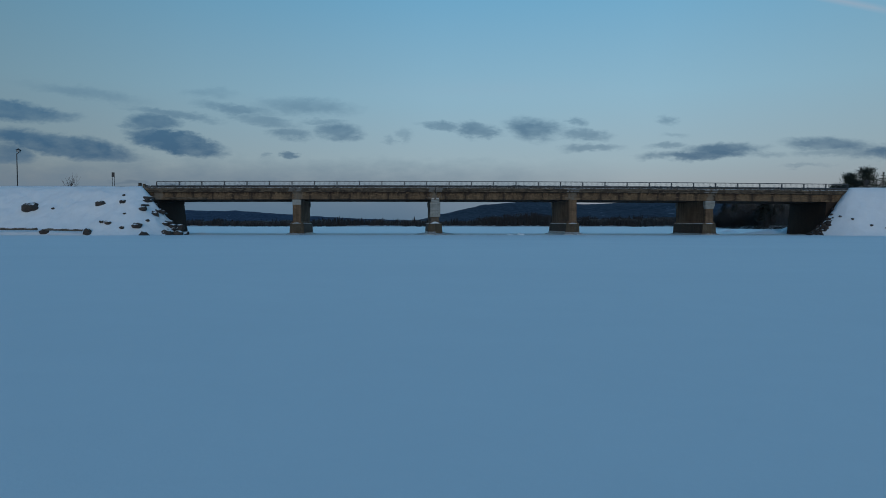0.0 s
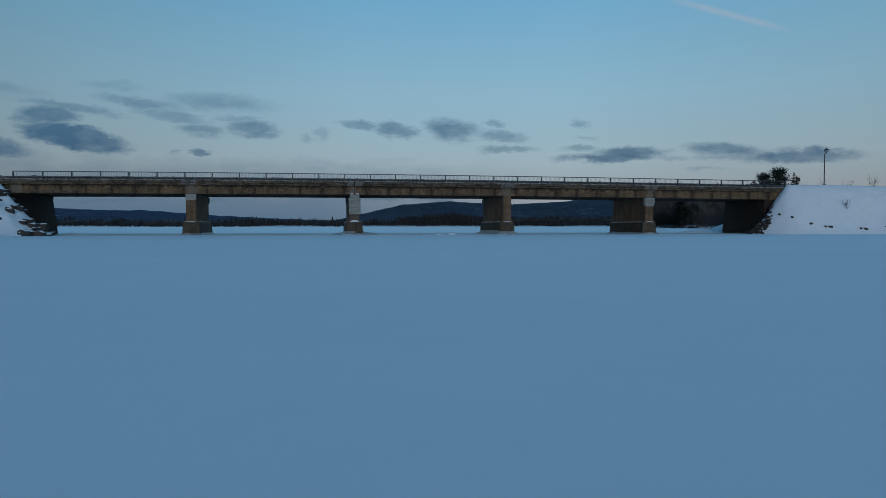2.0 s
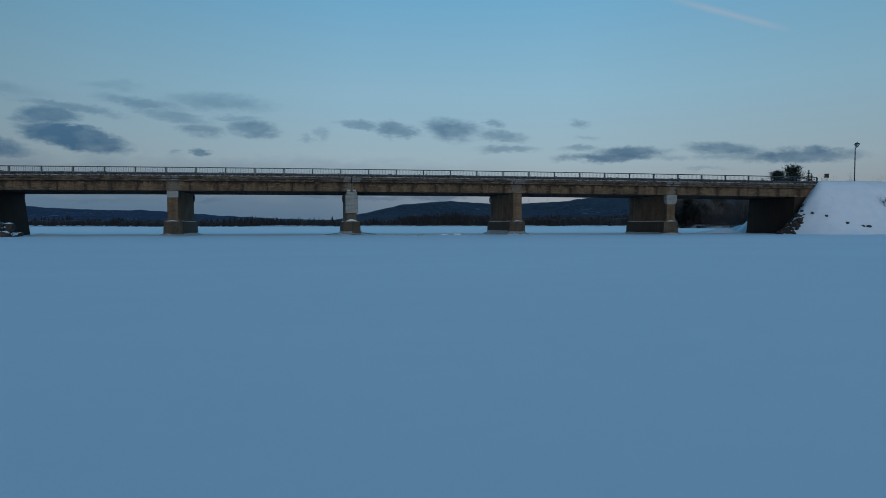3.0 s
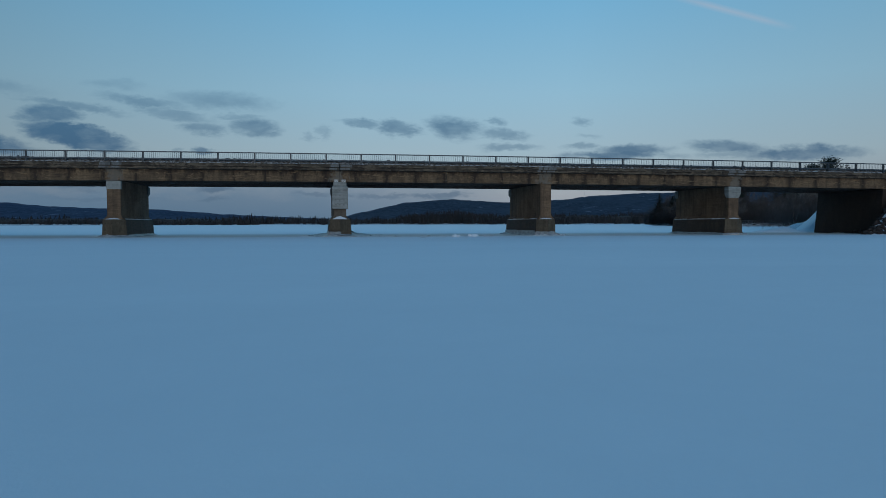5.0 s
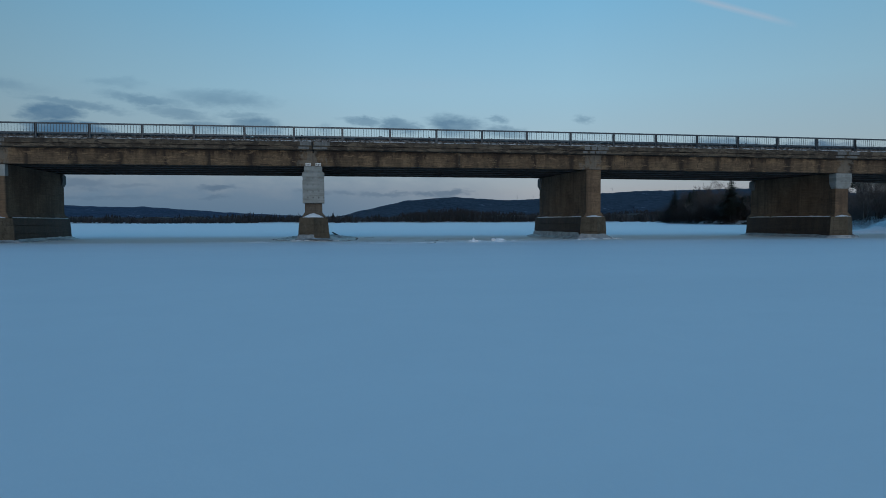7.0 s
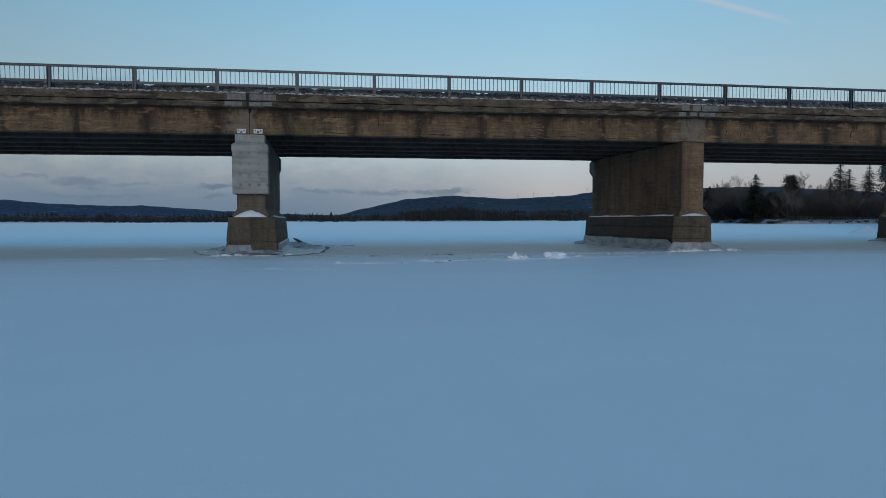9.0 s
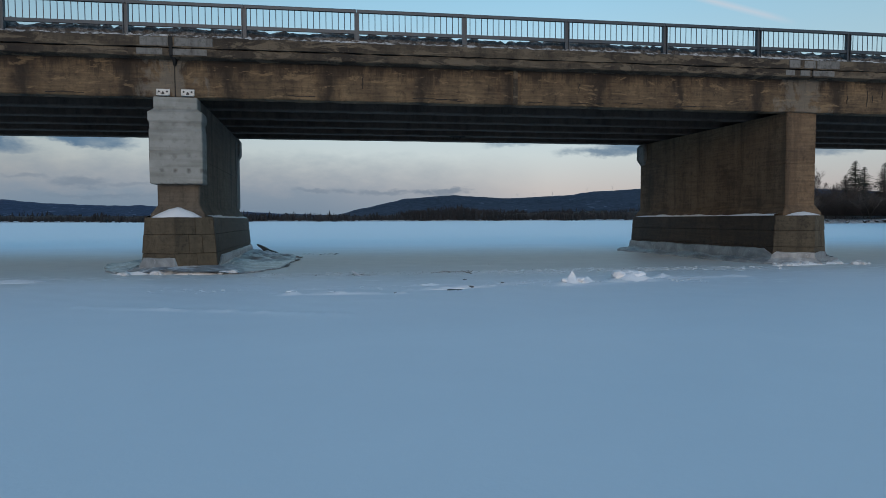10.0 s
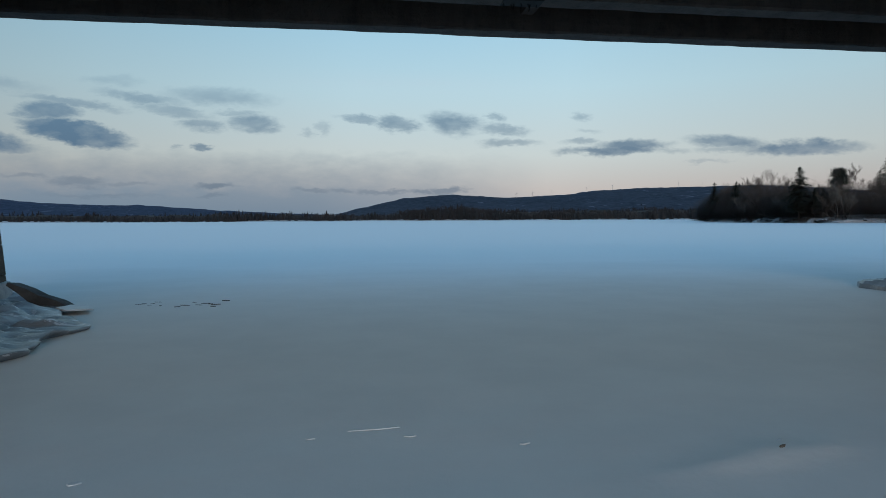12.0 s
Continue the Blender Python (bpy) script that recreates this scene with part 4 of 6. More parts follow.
for k in range(-13, 18):
    for i in range(1, PICKETS + 1):
        x = POST_X + (k + i / (PICKETS + 1)) * POST_STEP
        if -4 <= k < 13:
            if picket_mesh is None:
                bm = bmesh.new()
                add_tube(bm, (0, RAIL_Y, 6.50), (0, RAIL_Y, 6.99), 0.011, 0.011, 5)
                ob = part("picket", bm, MAT_STEEL, railing)
                picket_mesh = ob.data
            else:
                ob = new("picket", picket_mesh)
                ob.parent = railing
            ob.location = (x, 0, camber(x))
        else:
            s, z = len(rest_v), camber(x)
            for zz in (6.50, 6.99):
                rest_v += [(x - 0.011, RAIL_Y - 0.008, zz + z), (x + 0.011, RAIL_Y - 0.008, zz + z), (x, RAIL_Y + 0.012, zz + z)]
            rest_f += [(s, s + 1, s + 4, s + 3), (s + 1, s + 2, s + 5, s + 4), (s + 2, s, s + 3, s + 5)]
tagged(link_mesh("pickets", rest_v, rest_f, MAT_STEEL, railing), kind="stuff")


# ---- piers ----
HALF, NOSE = 0.53, 0.58


def skew_of(x):
    """The piers stand a little askew to the deck."""
    return radians(4.2 if x > 10 else 3.3)
Y_FRONT, Y_BACK = 0.10, 8.72


def plan_ring(w, y0, y1, nose):
    return [(-w, y0), (0, y0 - nose), (w, y0), (w, y1), (0, y1 + nose), (-w, y1)]


def shrink(p, q, f):
    return (p[0] + (q[0] - p[0]) * f, p[1] + (q[1] - p[1]) * f)


def pier(x, kind):
    label = {"bare": "weathered brown concrete wall pier standing in river ice", "jacket": "concrete pier with a pale repaired head and block footing", "cap": "dark concrete pier with a pale repaired cap"}[kind]
    p = thing("pier", label, "bridge pier", "piers of the bridge", at=(x, 0, 0))
    p.rotation_euler = (0, 0, skew_of(x))
    dz = camber(x)
    top = GIRDER_LOW + dz
    bm = bmesh.new()
    wall = rect(-HALF, HALF, Y_FRONT, Y_BACK, 0.03)
    foot = rect(-HALF - 0.16, HALF + 0.16, Y_FRONT - 0.12, Y_BACK + 0.12, 0.03)
    seam = rect(-HALF + 0.012, HALF - 0.012, Y_FRONT + 0.012, Y_BACK - 0.012, 0.03)
    add_loft(bm, [(foot, 1.46), (foot, 1.56), (wall, 1.80), (wall, 3.04), (seam, 3.05), (seam, 3.065), (wall, 3.075), (wall, top)])
    part("shaft", bm, MAT_GREYPIER if kind == "jacket" else MAT_PIER, p)
    bm = bmesh.new()
    w = HALF + 0.12
    ring, thin = rect(-w, w, 8.2, Y_BACK + 0.14, 0.03), rect(-HALF - 0.005, HALF + 0.005, 8.3, Y_BACK + 0.01, 0.03)
    add_loft(bm, [(thin, 3.72), (ring, 3.98), (ring, top - 0.13), (rect(-w * 0.86, w * 0.86, 8.25, Y_BACK + 0.08, 0.03), top - 0.005)])
    part("rear_cap", bm, MAT_PATCH, p, "pale repaired rear pier cap")
    if kind == "jacket":
        bm = bmesh.new()
        add_loft(bm, [(rect(-HALF - 0.03, HALF + 0.03, 7.75, Y_BACK + 0.03, 0.03), 1.83), (rect(-HALF - 0.04, HALF + 0.04, 7.72, Y_BACK + 0.04, 0.03), 1.9), (rect(-HALF - 0.04, HALF + 0.04, 7.72, Y_BACK + 0.04, 0.03), top - 0.2)])
        part("rear_jacket", bm, MAT_PATCH, p, "grey repaired rear end")
        bm = bmesh.new()
        head, bulge, neck, body = rect(-0.54, 0.56, -0.08, 0.40), rect(-0.675, 0.685, -0.16, 0.55, 0.03), rect(-0.64, 0.66, -0.13, 0.50), rect(-0.655, 0.675, -0.145, 0.52)
        lower = rect(-0.63, 0.65, -0.12, 0.50)
        add_loft(bm, [(lower, 2.36), (body, 2.39), (body, 3.20), (rect(-0.648, 0.668, -0.138, 0.515), 3.205), (rect(-0.648, 0.668, -0.138, 0.515), 3.225), (body, 3.23), (body, 3.77), (neck, 3.80), (neck, 3.96), (bulge, 4.02), (bulge, 4.24), (head, 4.33), (head, top - 0.03), (rect(-0.52, 0.54, -0.06, 0.40), top - 0.012)])
        part("repair_jacket", bm, MAT_REPAIR, p, "pale cast repair jacket with form marks")
    if kind == "cap":
        bm = bmesh.new()
        block = rect(-HALF - 0.13, HALF + 0.13, -0.05, 0.6, 0.03)
        add_loft(bm, [(rect(-HALF - 0.003, HALF + 0.003, 0.095, 0.5), 3.45), (block, 3.85), (block, top - 0.04), (rect(-HALF - 0.1, HALF + 0.1, -0.02, 0.6, 0.03), top - 0.01)])
        part("repair_cap", bm, MAT_REPAIR, p, "pale repaired pier cap")
    if kind == "bare" and x < 0:
        bm = bmesh.new()
        add_box(bm, -HALF - 0.02, HALF + 0.02, Y_FRONT - 0.02, 0.5, 3.95, top - 0.008, 0.008)
        part("repair_cap", bm, MAT_REPAIR, p, "pale grey repaired pier head")
    # block footing with a pointed nose up- and downstream
    courses = [(0.0, 0.52), (0.52, 1.02), (1.02, 1.48)]
    wide = lambda z: 0.97 - 0.075 * z
    bm = bmesh.new()
    add_prism(bm, plan_ring(wide(0) - 0.03, Y_FRONT + 0.02, Y_BACK - 0.02, NOSE), -0.2, 1.455, plan_ring(wide(1.48) - 0.03, Y_FRONT + 0.02, Y_BACK - 0.02, NOSE - 0.03))
    footing = part("footing", bm, MAT_MORTAR, p, "block footing with pointed nose")
    rng = random.Random(round(x))
    for c, (z0, z1) in enumerate(courses):
        r0, r1 = plan_ring(wide(z0), Y_FRONT, Y_BACK, NOSE), plan_ring(wide(z1), Y_FRONT, Y_BACK, NOSE)
        for e in range(6):
            count = 1 if e in (0, 2, 5) else 2 + (c == 1)
            cuts = [0.0] + [(i + (0.5 if c % 2 and e in (2, 5) else 0.0) * 0.5 + rng.uniform(-0.06, 0.06)) / count for i in range(1, count)] + [1.0]
            for f0, f1 in zip(cuts, cuts[1:]):
                m = 0.002
                quad = [shrink(r0[e], r0[(e + 1) % 6], f0), shrink(r0[e], r0[(e + 1) % 6], f1), shrink(r1[e], r1[(e + 1) % 6], f1), shrink(r1[e], r1[(e + 1) % 6], f0)]
                along = Vector((quad[1][0] - quad[0][0], quad[1][1] - quad[0][1], 0))
                length = along.length
                along /= length
                out = Vector((along.y, -along.x, 0))
                push = rng.uniform(-0.004, 0.018)
                outer, inner = [], []
                for n, (qx, qy) in enumerate(quad):
                    zz = (z0 + 0.002) if n < 2 else (z1 - 0.002)
                    base = Vector((qx, qy, zz))
                    side = along * (m if n in (0, 3) else -m)
                    inset = along * (0.007 if n in (0, 3) else -0.007) + Vector((0, 0, 0.007 if n < 2 else -0.007))
                    inner.append(base + side - out * 0.12)
                    outer.append((base + side - out * 0.010, base + side + inset + out * push))
                verts = inner + [o[0] for o in outer] + [o[1] for o in outer]
                faces = [(3, 2, 1, 0), (8, 9, 10, 11)]
                for n in range(4):
                    k = (n + 1) % 4
                    faces += [(n, k, 4 + k, 4 + n), (4 + n, 4 + k, 8 + k, 8 + n)]
                # long sides (2, 5) take the darker concrete that carries their shade
                link_mesh("block", verts, faces, MAT_DAMP_SHADED if e in (2, 5) else MAT_BLOCK, footing)
    return p


pier(-SPAN, "bare")
pier(0, "jacket")
pier(SPAN, "bare")
pier(2 * SPAN, "cap")


def abutment(name, x0, x1, lean):
    p = thing(name, "weathered concrete abutment under the bridge end, deck shade in its colour", "abutment", kind="structure")
    top = GIRDER_LOW + camber(x0)
    bm = bmesh.new()
    add_prism(bm, [(x0 + min(0, lean), 0.05), (x1 + max(0, lean), 0.05), (x1 + max(0, lean), 8.75), (x0 + min(0, lean), 8.75)], -0.3, top - 0.25, [(x0, 0.1), (x1, 0.1), (x1, 8.7), (x0, 8.7)])
    add_box(bm, x0 - 0.05, x1 + 0.05, 0.05, 8.75, top - 0.25, top - 0.004, 0.02)
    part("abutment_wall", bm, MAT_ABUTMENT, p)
    far = x0 - 0.4 if lean > 0 else x1 - 0.4
    bm = bmesh.new()
    add_box(bm, far, far + 0.8, 0.45, 8.2, top - 1.2, top + 0.95, 0.02)
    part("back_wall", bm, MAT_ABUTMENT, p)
    return p


abutment("abutment_left", -38.0, -36.5, 0.5)
abutment("abutment_right", 52.3, 54.2, -0.4)


def skewed(v, x):
    c, s = math.cos(skew_of(x)), math.sin(skew_of(x))
    return (x + (v[0] - x) * c - v[1] * s, (v[0] - x) * s + v[1] * c, v[2])


def heap(name, at, rx, ry, high, seed, label, category="snow", material=MAT_SNOW, sharp=1.4, group="snow lumps"):
    verts, faces, rings, n = [], [], 8, 18
    for r in range(rings + 1):
        f = r / rings
        for i in range(n):
            a = 2 * math.pi * i / n
            w = 1 + 0.28 * hill_noise(math.cos(a) * 1.5, math.sin(a) * 1.5, seed) + 0.2 * hill_noise(math.cos(a) * 4, math.sin(a) * 4, seed + f * 3)
            x, y = rx * (1 - f) * w * math.cos(a), ry * (1 - f) * w * math.sin(a)
            z = high * f ** sharp * (1 + 0.35 * hill_noise(x * 5 / rx * 0.35, y * 5 / rx * 0.35, seed) + 0.15 * hill_noise(x * 4 / rx, y * 4 / rx, seed)) - 0.01 * (r == 0)
            verts.append((at[0] + x + 0.12 * rx * f, at[1] + y, at[2] + z))
    for r in range(rings):
        for i in range(n):
            k = (i + 1) % n
            faces.append((r * n + i, r * n + k, (r + 1) * n + k, (r + 1) * n + i))
    return tagged(link_mesh(name, verts, faces, material, None, "", True), label, category, group)


def boulder(at, size, seed, squash=0.75, material=MAT_ROCK, label="dark boulder half buried in the snowy bank", group="boulders on the bank", name="boulder", category="boulder"):
    rng = random.Random(seed)
    bm = bmesh.new()
    bmesh.ops.create_icosphere(bm, subdivisions=2, radius=1)
    off = Vector((rng.uniform(0, 50), rng.uniform(0, 50), 0))
    for v in bm.verts:
        c = v.co.normalized()
        k = 1 + 0.45 * noise.noise(c * 1.1 + off) + 0.18 * noise.noise(c * 2.6 + off)
        v.co = Vector((c.x * 1.15, c.y * 0.9, c.z * squash)) * k * size
    ob = part(name, bm, material)
    ob.matrix_world = pose(*at, rng.uniform(-15, 15), rng.uniform(-15, 15), rng.uniform(0, 360))
    return tagged(ob, label, category, group)


# snow on the footing ledges and noses
def footing_snow(x, seed):
    verts, faces = [], []
    def strip(x0, x1, y0, y1, high):
        ys, n = steps(y0, y1, 0.3), 5
        s = len(verts)
        for y in ys:
            keep = max(0.12, 0.6 + 0.5 * hill_noise(y * 0.9, seed, x0) + 0.5 * hill_noise(y * 3.3, seed, x0))
            for i in range(n):
                f = i / (n - 1)
                lip = 0.0 if i == 0 else (0.75, 1.0, 0.9, 0.6)[i - 1]
                verts.append((x + x0 + (x1 - x0) * (0.0 if i == 0 else f * f), y, 1.474 + high * keep * lip))
        for j in range(len(ys) - 1):
            for i in range(n - 1):
                faces.append((s + j * n + i, s + j * n + i + 1, s + (j + 1) * n + i + 1, s + (j + 1) * n + i))
    strip(0.853, 0.56, 0.2, 8.5, 0.085)
    strip(-0.853, -0.56, 0.2, 8.5, 0.085)
    s = len(verts)
    rings, n = 6, 14
    for r in range(rings + 1):
        f = r / rings
        for i in range(n):
            a = 2 * math.pi * i / n
            px, py = 0.66 * math.cos(a), 0.33 * math.sin(a) - 0.02
            if py < 0:
                px *= 1 - 0.6 * (-py / 0.35)
            verts.append((x - 0.02 + px * (1 - f), py * (1 - f) + 0.06 * f - 0.05, 1.472 + (0.26 if abs(x) < 1 else 0.12) * (1 - (1 - f) ** 1.6) * (1 + 0.15 * hill_noise(i, r, seed))))
    for r in range(rings):
        for i in range(n):
            k = (i + 1) % n
            faces.append((s + r * n + i, s + r * n + k, s + (r + 1) * n + k, s + (r + 1) * n + i))
    verts = [skewed(v, x) for v in verts]
    tagged(link_mesh("footing_snow", verts, faces, MAT_SNOW, None, "", True), "white snow heaped on the footing ledge of a pier", "snow", "snow on the piers", "stuff")


# ice clinging to the footings, with a lifted and broken apron round them
def ice_collar(x, seed, reach, east=1.0, tall=0.44):
    """Ice frozen to a footing, and round it a sagging apron in lifted, cracked sheets."""
    ring = plan_ring(0.97, Y_FRONT, Y_BACK, NOSE)
    pts = []
    for e in range(6):
        a, b = ring[e], ring[(e + 1) % 6]
        n = 70 if e in (2, 5) else 10
        for i in range(n):
            pts.append(shrink(a, b, i / n))
    verts, faces, n, rows = [], [], len(pts), 26
    for i, (px, py) in enumerate(pts):
        cy = min(max(py, Y_FRONT + 0.3), Y_BACK - 0.3)
        d = Vector((px, py - cy, 0)).normalized()
        rag = hill_noise(px * 3 + seed, py * 1.3, seed)
        fine = hill_noise(px * 9, py * 5, seed + 8)
        wide = reach * (0.8 + 0.5 * hill_noise(px, py * 0.5, seed + 4))
        if px > 0 and py > 1:
            wide *= 1 + (east - 1) * min(1.0, (py - 1) / 5) 
        if py < 0:
            wide *= 0.6
        for r in range(rows):
            if r < 4:
                band = ((0.08 if px > 0.04 else 1.0) if abs(x) < 1 else 0.8) if py < Y_FRONT - 0.03 else min(1.0, (0.2 if px > 0 else 0.6) + 1.1 * (py - Y_FRONT))
                out, z = (-0.02, 0.03, 0.055, 0.07)[r], band * (tall + 0.035 * rag + 0.012 * fine) * (1.0, 0.96, 0.62, 0.24)[r]
            else:
                g = (r - 4) / (rows - 5)
                out = 0.08 + wide * g
                qx, qy = px + d.x * out, py + d.y * out
                sheet = hill_noise(qx * 1.1 + seed, qy * 0.8, seed + 2)
                lip = abs(((g * 2.6 + 0.9 * hill_noise(qx * 0.7, qy * 0.5, seed + 3)) % 1.0) - 0.5) * 2
                z = 0.04 + 0.10 * (1 - g) + 0.10 * lip ** 3 * (0.5 + sheet) * (1 - 0.5 * g) + 0.05 * sheet + 0.012 * hill_noise(qx * 8, qy * 8, seed)
                if r == rows - 2:
                    z = max(z, 0.03) + 0.05 * max(0.0, rag)
                z = max(z, -0.01)
                if r == rows - 1:
                    z = -0.04
            verts.append((x + px + d.x * out, py + d.y * out, z))
    for i in range(n):
        k = (i + 1) % n
        for r in range(rows - 1):
            faces.append((i * rows + r, k * rows + r, k * rows + r + 1, i * rows + r + 1))
    verts = [skewed(v, x) for v in verts]
    tagged(link_mesh("ice_collar", verts, faces, MAT_ICE), "grey-blue ice clinging to a footing with a broken apron", "ice", "ice round the piers", "stuff")


def ice_plate(at, size, tilt, turn, seed, material=MAT_ICE, label="tilted broken plate of river ice by a pier", thick=0.025, group="broken ice plates", name="ice_plate", category="ice", narrow=0.6):
    rng = random.Random(seed)
    n = 9
    bm = bmesh.new()
    ring = []
    for i in range(n):
        a = 2 * math.pi * (i + rng.uniform(-0.3, 0.3)) / n
        r = size * rng.uniform(0.45, 1.15)
        ring.append((r * math.cos(a), r * narrow * math.sin(a)))
    add_prism(bm, ring, -thick, 0.0, [(a * 0.94, b * 0.94) for a, b in ring])
    ob = part(name, bm, material)
    ob.matrix_world = pose(*at, tilt, tilt * 0.4, turn)
    return tagged(ob, label, category, group)


for n, x in enumerate((-SPAN, 0, SPAN, 2 * SPAN)):
    footing_snow(x, n * 3.7 + 1)
    ice_collar(x, n * 5.1 + 2, (0.5, 0.45, 0.5, 0.45)[n], 1.0, (0.22, 0.42, 0.46, 0.20)[n])
rng = random.Random(5)
for i in range(3):
    y = rng.uniform(6.6, 8.6)
    x = 1.35 - 0.057 * y + rng.uniform(0, 0.25 + 0.13 * y)
    ice_plate((x, y, 0.055 + rng.uniform(0, 0.03)), rng.uniform(0.25, 0.5), rng.uniform(-6, 6), rng.uniform(20, 120), i, MAT_SHEETICE, thick=0.02, narrow=0.7)
for x0 in (0.0, SPAN):
    for i in range(14):
        x, y = x0 + rng.uniform(-1.3, 1.6), -0.62 + rng.uniform(-0.25, 0.25)
        boulder((x, y, 0.02), rng.uniform(0.06, 0.17), 60 + i, 0.62, MAT_SHEETICE, "lumpy snowy ice chunk at the nose of a pier", "ice chunks", "ice_chunk", "ice")
    for i in range(4):
        heap("ice_lump", (x0 - 1.0 + 0.75 * i, -0.6 + rng.uniform(-0.15, 0.15), 0.0), rng.uniform(0.4, 0.6), rng.uniform(0.14, 0.22), rng.uniform(0.05, 0.09), 60 + i * 1.7 + x0, "low drift of snow at the nose of a pier", "snow", MAT_SNOW, 0.8, "drifts at the piers")
# the sheet of ice that sags from the east side of the second footing to a broken, lifted rim
def sagging_sheet(side, rim, seed):
    """side: 1 for east, -1 for west of the pier; rim: (y, x) of the outer edge."""
    verts, faces, rows = [], [], 30
    ys = steps(rim[0][0], rim[-1][0], 0.07)
    for y in ys:
        for (y0, x0), (y1, x1) in zip(rim, rim[1:]):
            if y0 <= y <= y1:
                edge = x0 + (x1 - x0) * (y - y0) / (y1 - y0)
        edge += 0.10 * hill_noise(y * 2.3, seed, 1) + 0.05 * hill_noise(y * 6.0, seed, 2)
        foot = side * (0.93 if y > 0.1 else 0.93 - 1.4 * (0.1 - y)) - 0.058 * max(y, 0.1)
        crumple = 0.25 + 0.75 * max(0.0, min(1.0, (y - 2.6) / 2.5))
        for r in range(rows):
            f = r / (rows - 3)
            x = foot + (edge - foot) * min(1.0, f)
            # folds run slantwise from the footing out to the rim
            fold = abs(hill_noise(x * 0.9 + y * 0.55, (y - x * 0.5) * 1.5, seed + 3)) ** 0.8
            ripple = abs(hill_noise(x * 2.2 + y * 1.2, (y - x * 0.6) * 4.2, 9))
            z = 0.012 + 0.17 * (1 - min(1.0, f)) ** 2.2 + crumple * (0.26 * fold + 0.17 * ripple) * math.sin(math.pi * min(1.0, 0.12 + 0.8 * f)) * 0.8
            z += (0.022 + 0.09 * max(0.0, hill_noise(y * 1.7, 2.0, 5))) * max(0.0, min(1.0, f)) ** 7
            if r == rows - 2:
                x, z = x - 0.015 * side, z - 0.03
            if r == rows - 1:
                x, z = x - 0.10 * side, -0.03
            verts.append((x, y, z))
    for j in range(len(ys) - 1):
        for i in range(rows - 1):
            quad = (j * rows + i, j * rows + i + 1, (j + 1) * rows + i + 1, (j + 1) * rows + i)
            faces.append(quad if side > 0 else quad[::-1])
    return tagged(link_mesh("ice_sheet", verts, faces, MAT_SAGICE, None, "", True), "crumpled grey-blue ice sheet sagging beside a pier with a lifted rim", "ice", "ice round the piers")


sagging_sheet(1, [(-0.9, 1.7), (-0.2, 2.15), (0.5, 2.42), (1.0, 2.58), (1.8, 2.70), (3.1, 2.58), (4.6, 2.72), (5.4, 2.55), (6.2, 2.75), (6.8, 2.2), (7.6, 1.75), (8.4, 1.45), (8.9, 1.0)], 4)
sagging_sheet(-1, [(-0.6, -1.2), (0.0, -1.75), (0.7, -2.1), (1.6, -2.5), (3.4, -3.0), (4.6, -2.6), (6.0, -2.2), (7.5, -1.9)], 15)
# a dark slab of ice heaved up on edge at the far corner of the second footing
bm = bmesh.new()
outline = [(1.62, 0.02), (1.45, 0.14), (1.20, 0.24), (1.02, 0.36), (0.80, 0.46), (0.78, 0.41), (0.94, 0.27), (1.10, 0.10), (1.30, -0.03)]
low_side = [bm.verts.new((x, 8.12 + 0.2 * (x - 1), z)) for x, z in outline]
high_side = [bm.verts.new((x + 0.05, 8.36 + 0.1 * (x - 1), z * 0.93)) for x, z in outline]
bm.faces.new(low_side), bm.faces.new(high_side[::-1])
for i in range(len(outline)):
    k = (i + 1) % len(outline)
    bm.faces.new((low_side[k], low_side[i], high_side[i], high_side[k]))
tagged(part("ice_slab", bm, MAT_DARKICE), "dark dirty slab of ice heaved up beside a pier", "ice")


# ---- snow lumps, chips and debris on the ice ----
heap("snow_lump", (9.24, -4.68, 0.0), 0.34, 0.26, 0.28, 3, "pointed white snow lump on the ice", sharp=1.9)
heap("snow_lump", (9.6, -4.6, 0.0), 0.30, 0.24, 0.14, 13, "low white snow lump beside a pointed one", sharp=0.9)
heap("snow_ridge", (54.6, 11.6, -0.1), 4.6, 2.6, 2.3, 5, "pointed shaded snow drift beyond the abutment", sharp=2.2)
heap("snow_ridge", (51.0, 13.5, -0.1), 4.0, 2.2, 0.75, 35, "low lumpy snow drift beyond the abutment", sharp=0.9)
heap("snow_lump", (53.4, 30, -0.1), 2.2, 1.6, 0.8, 15, "snow mound at the shore", sharp=1.2)
heap("snow_ridge", (-32.4, 2.2, -0.1), 4.6, 2.4, 0.34, 25, "low snow drift at the foot of the abutment", sharp=1.3)
heap("snow_lump", (10.85, -4.15, 0.0), 0.62, 0.40, 0.20, 8, "low white snow lump on the ice", sharp=0.9)
heap("snow_lump", (11.9, -3.6, 0.0), 0.30, 0.2, 0.09, 18, "small white snow lump on the ice", sharp=0.9)
heap("snow_lump", (-3.0, -2.2, 0.0), 0.8, 0.35, 0.07, 21, "low white snow lump on the ice", sharp=0.8)
heap("snow_lump", (6.25, -4.43, 0.0), 0.22, 0.10, 0.045, 22, "small white snow lump on the ice", sharp=0.8)
for x, y, s, turn in ((6.60, -5.43, 0.15, 10), (6.72, -5.47, 0.09, 40), (6.98, -5.19, 0.10, -15), (7.78, -4.6, 0.05, 30), (5.42, -5.88, 0.035, 0), (4.30, -5.43, 0.04, 20), (7.19, -3.36, 0.06, 0)):
    ice_plate((x, y, river_height(x, y) + 0.012), s, 10, turn, int(s * 900), MAT_DARKICE, "dark broken edge of crusted ice", 0.03, "dark crust edges", "crust_edge", "ice", 0.34)
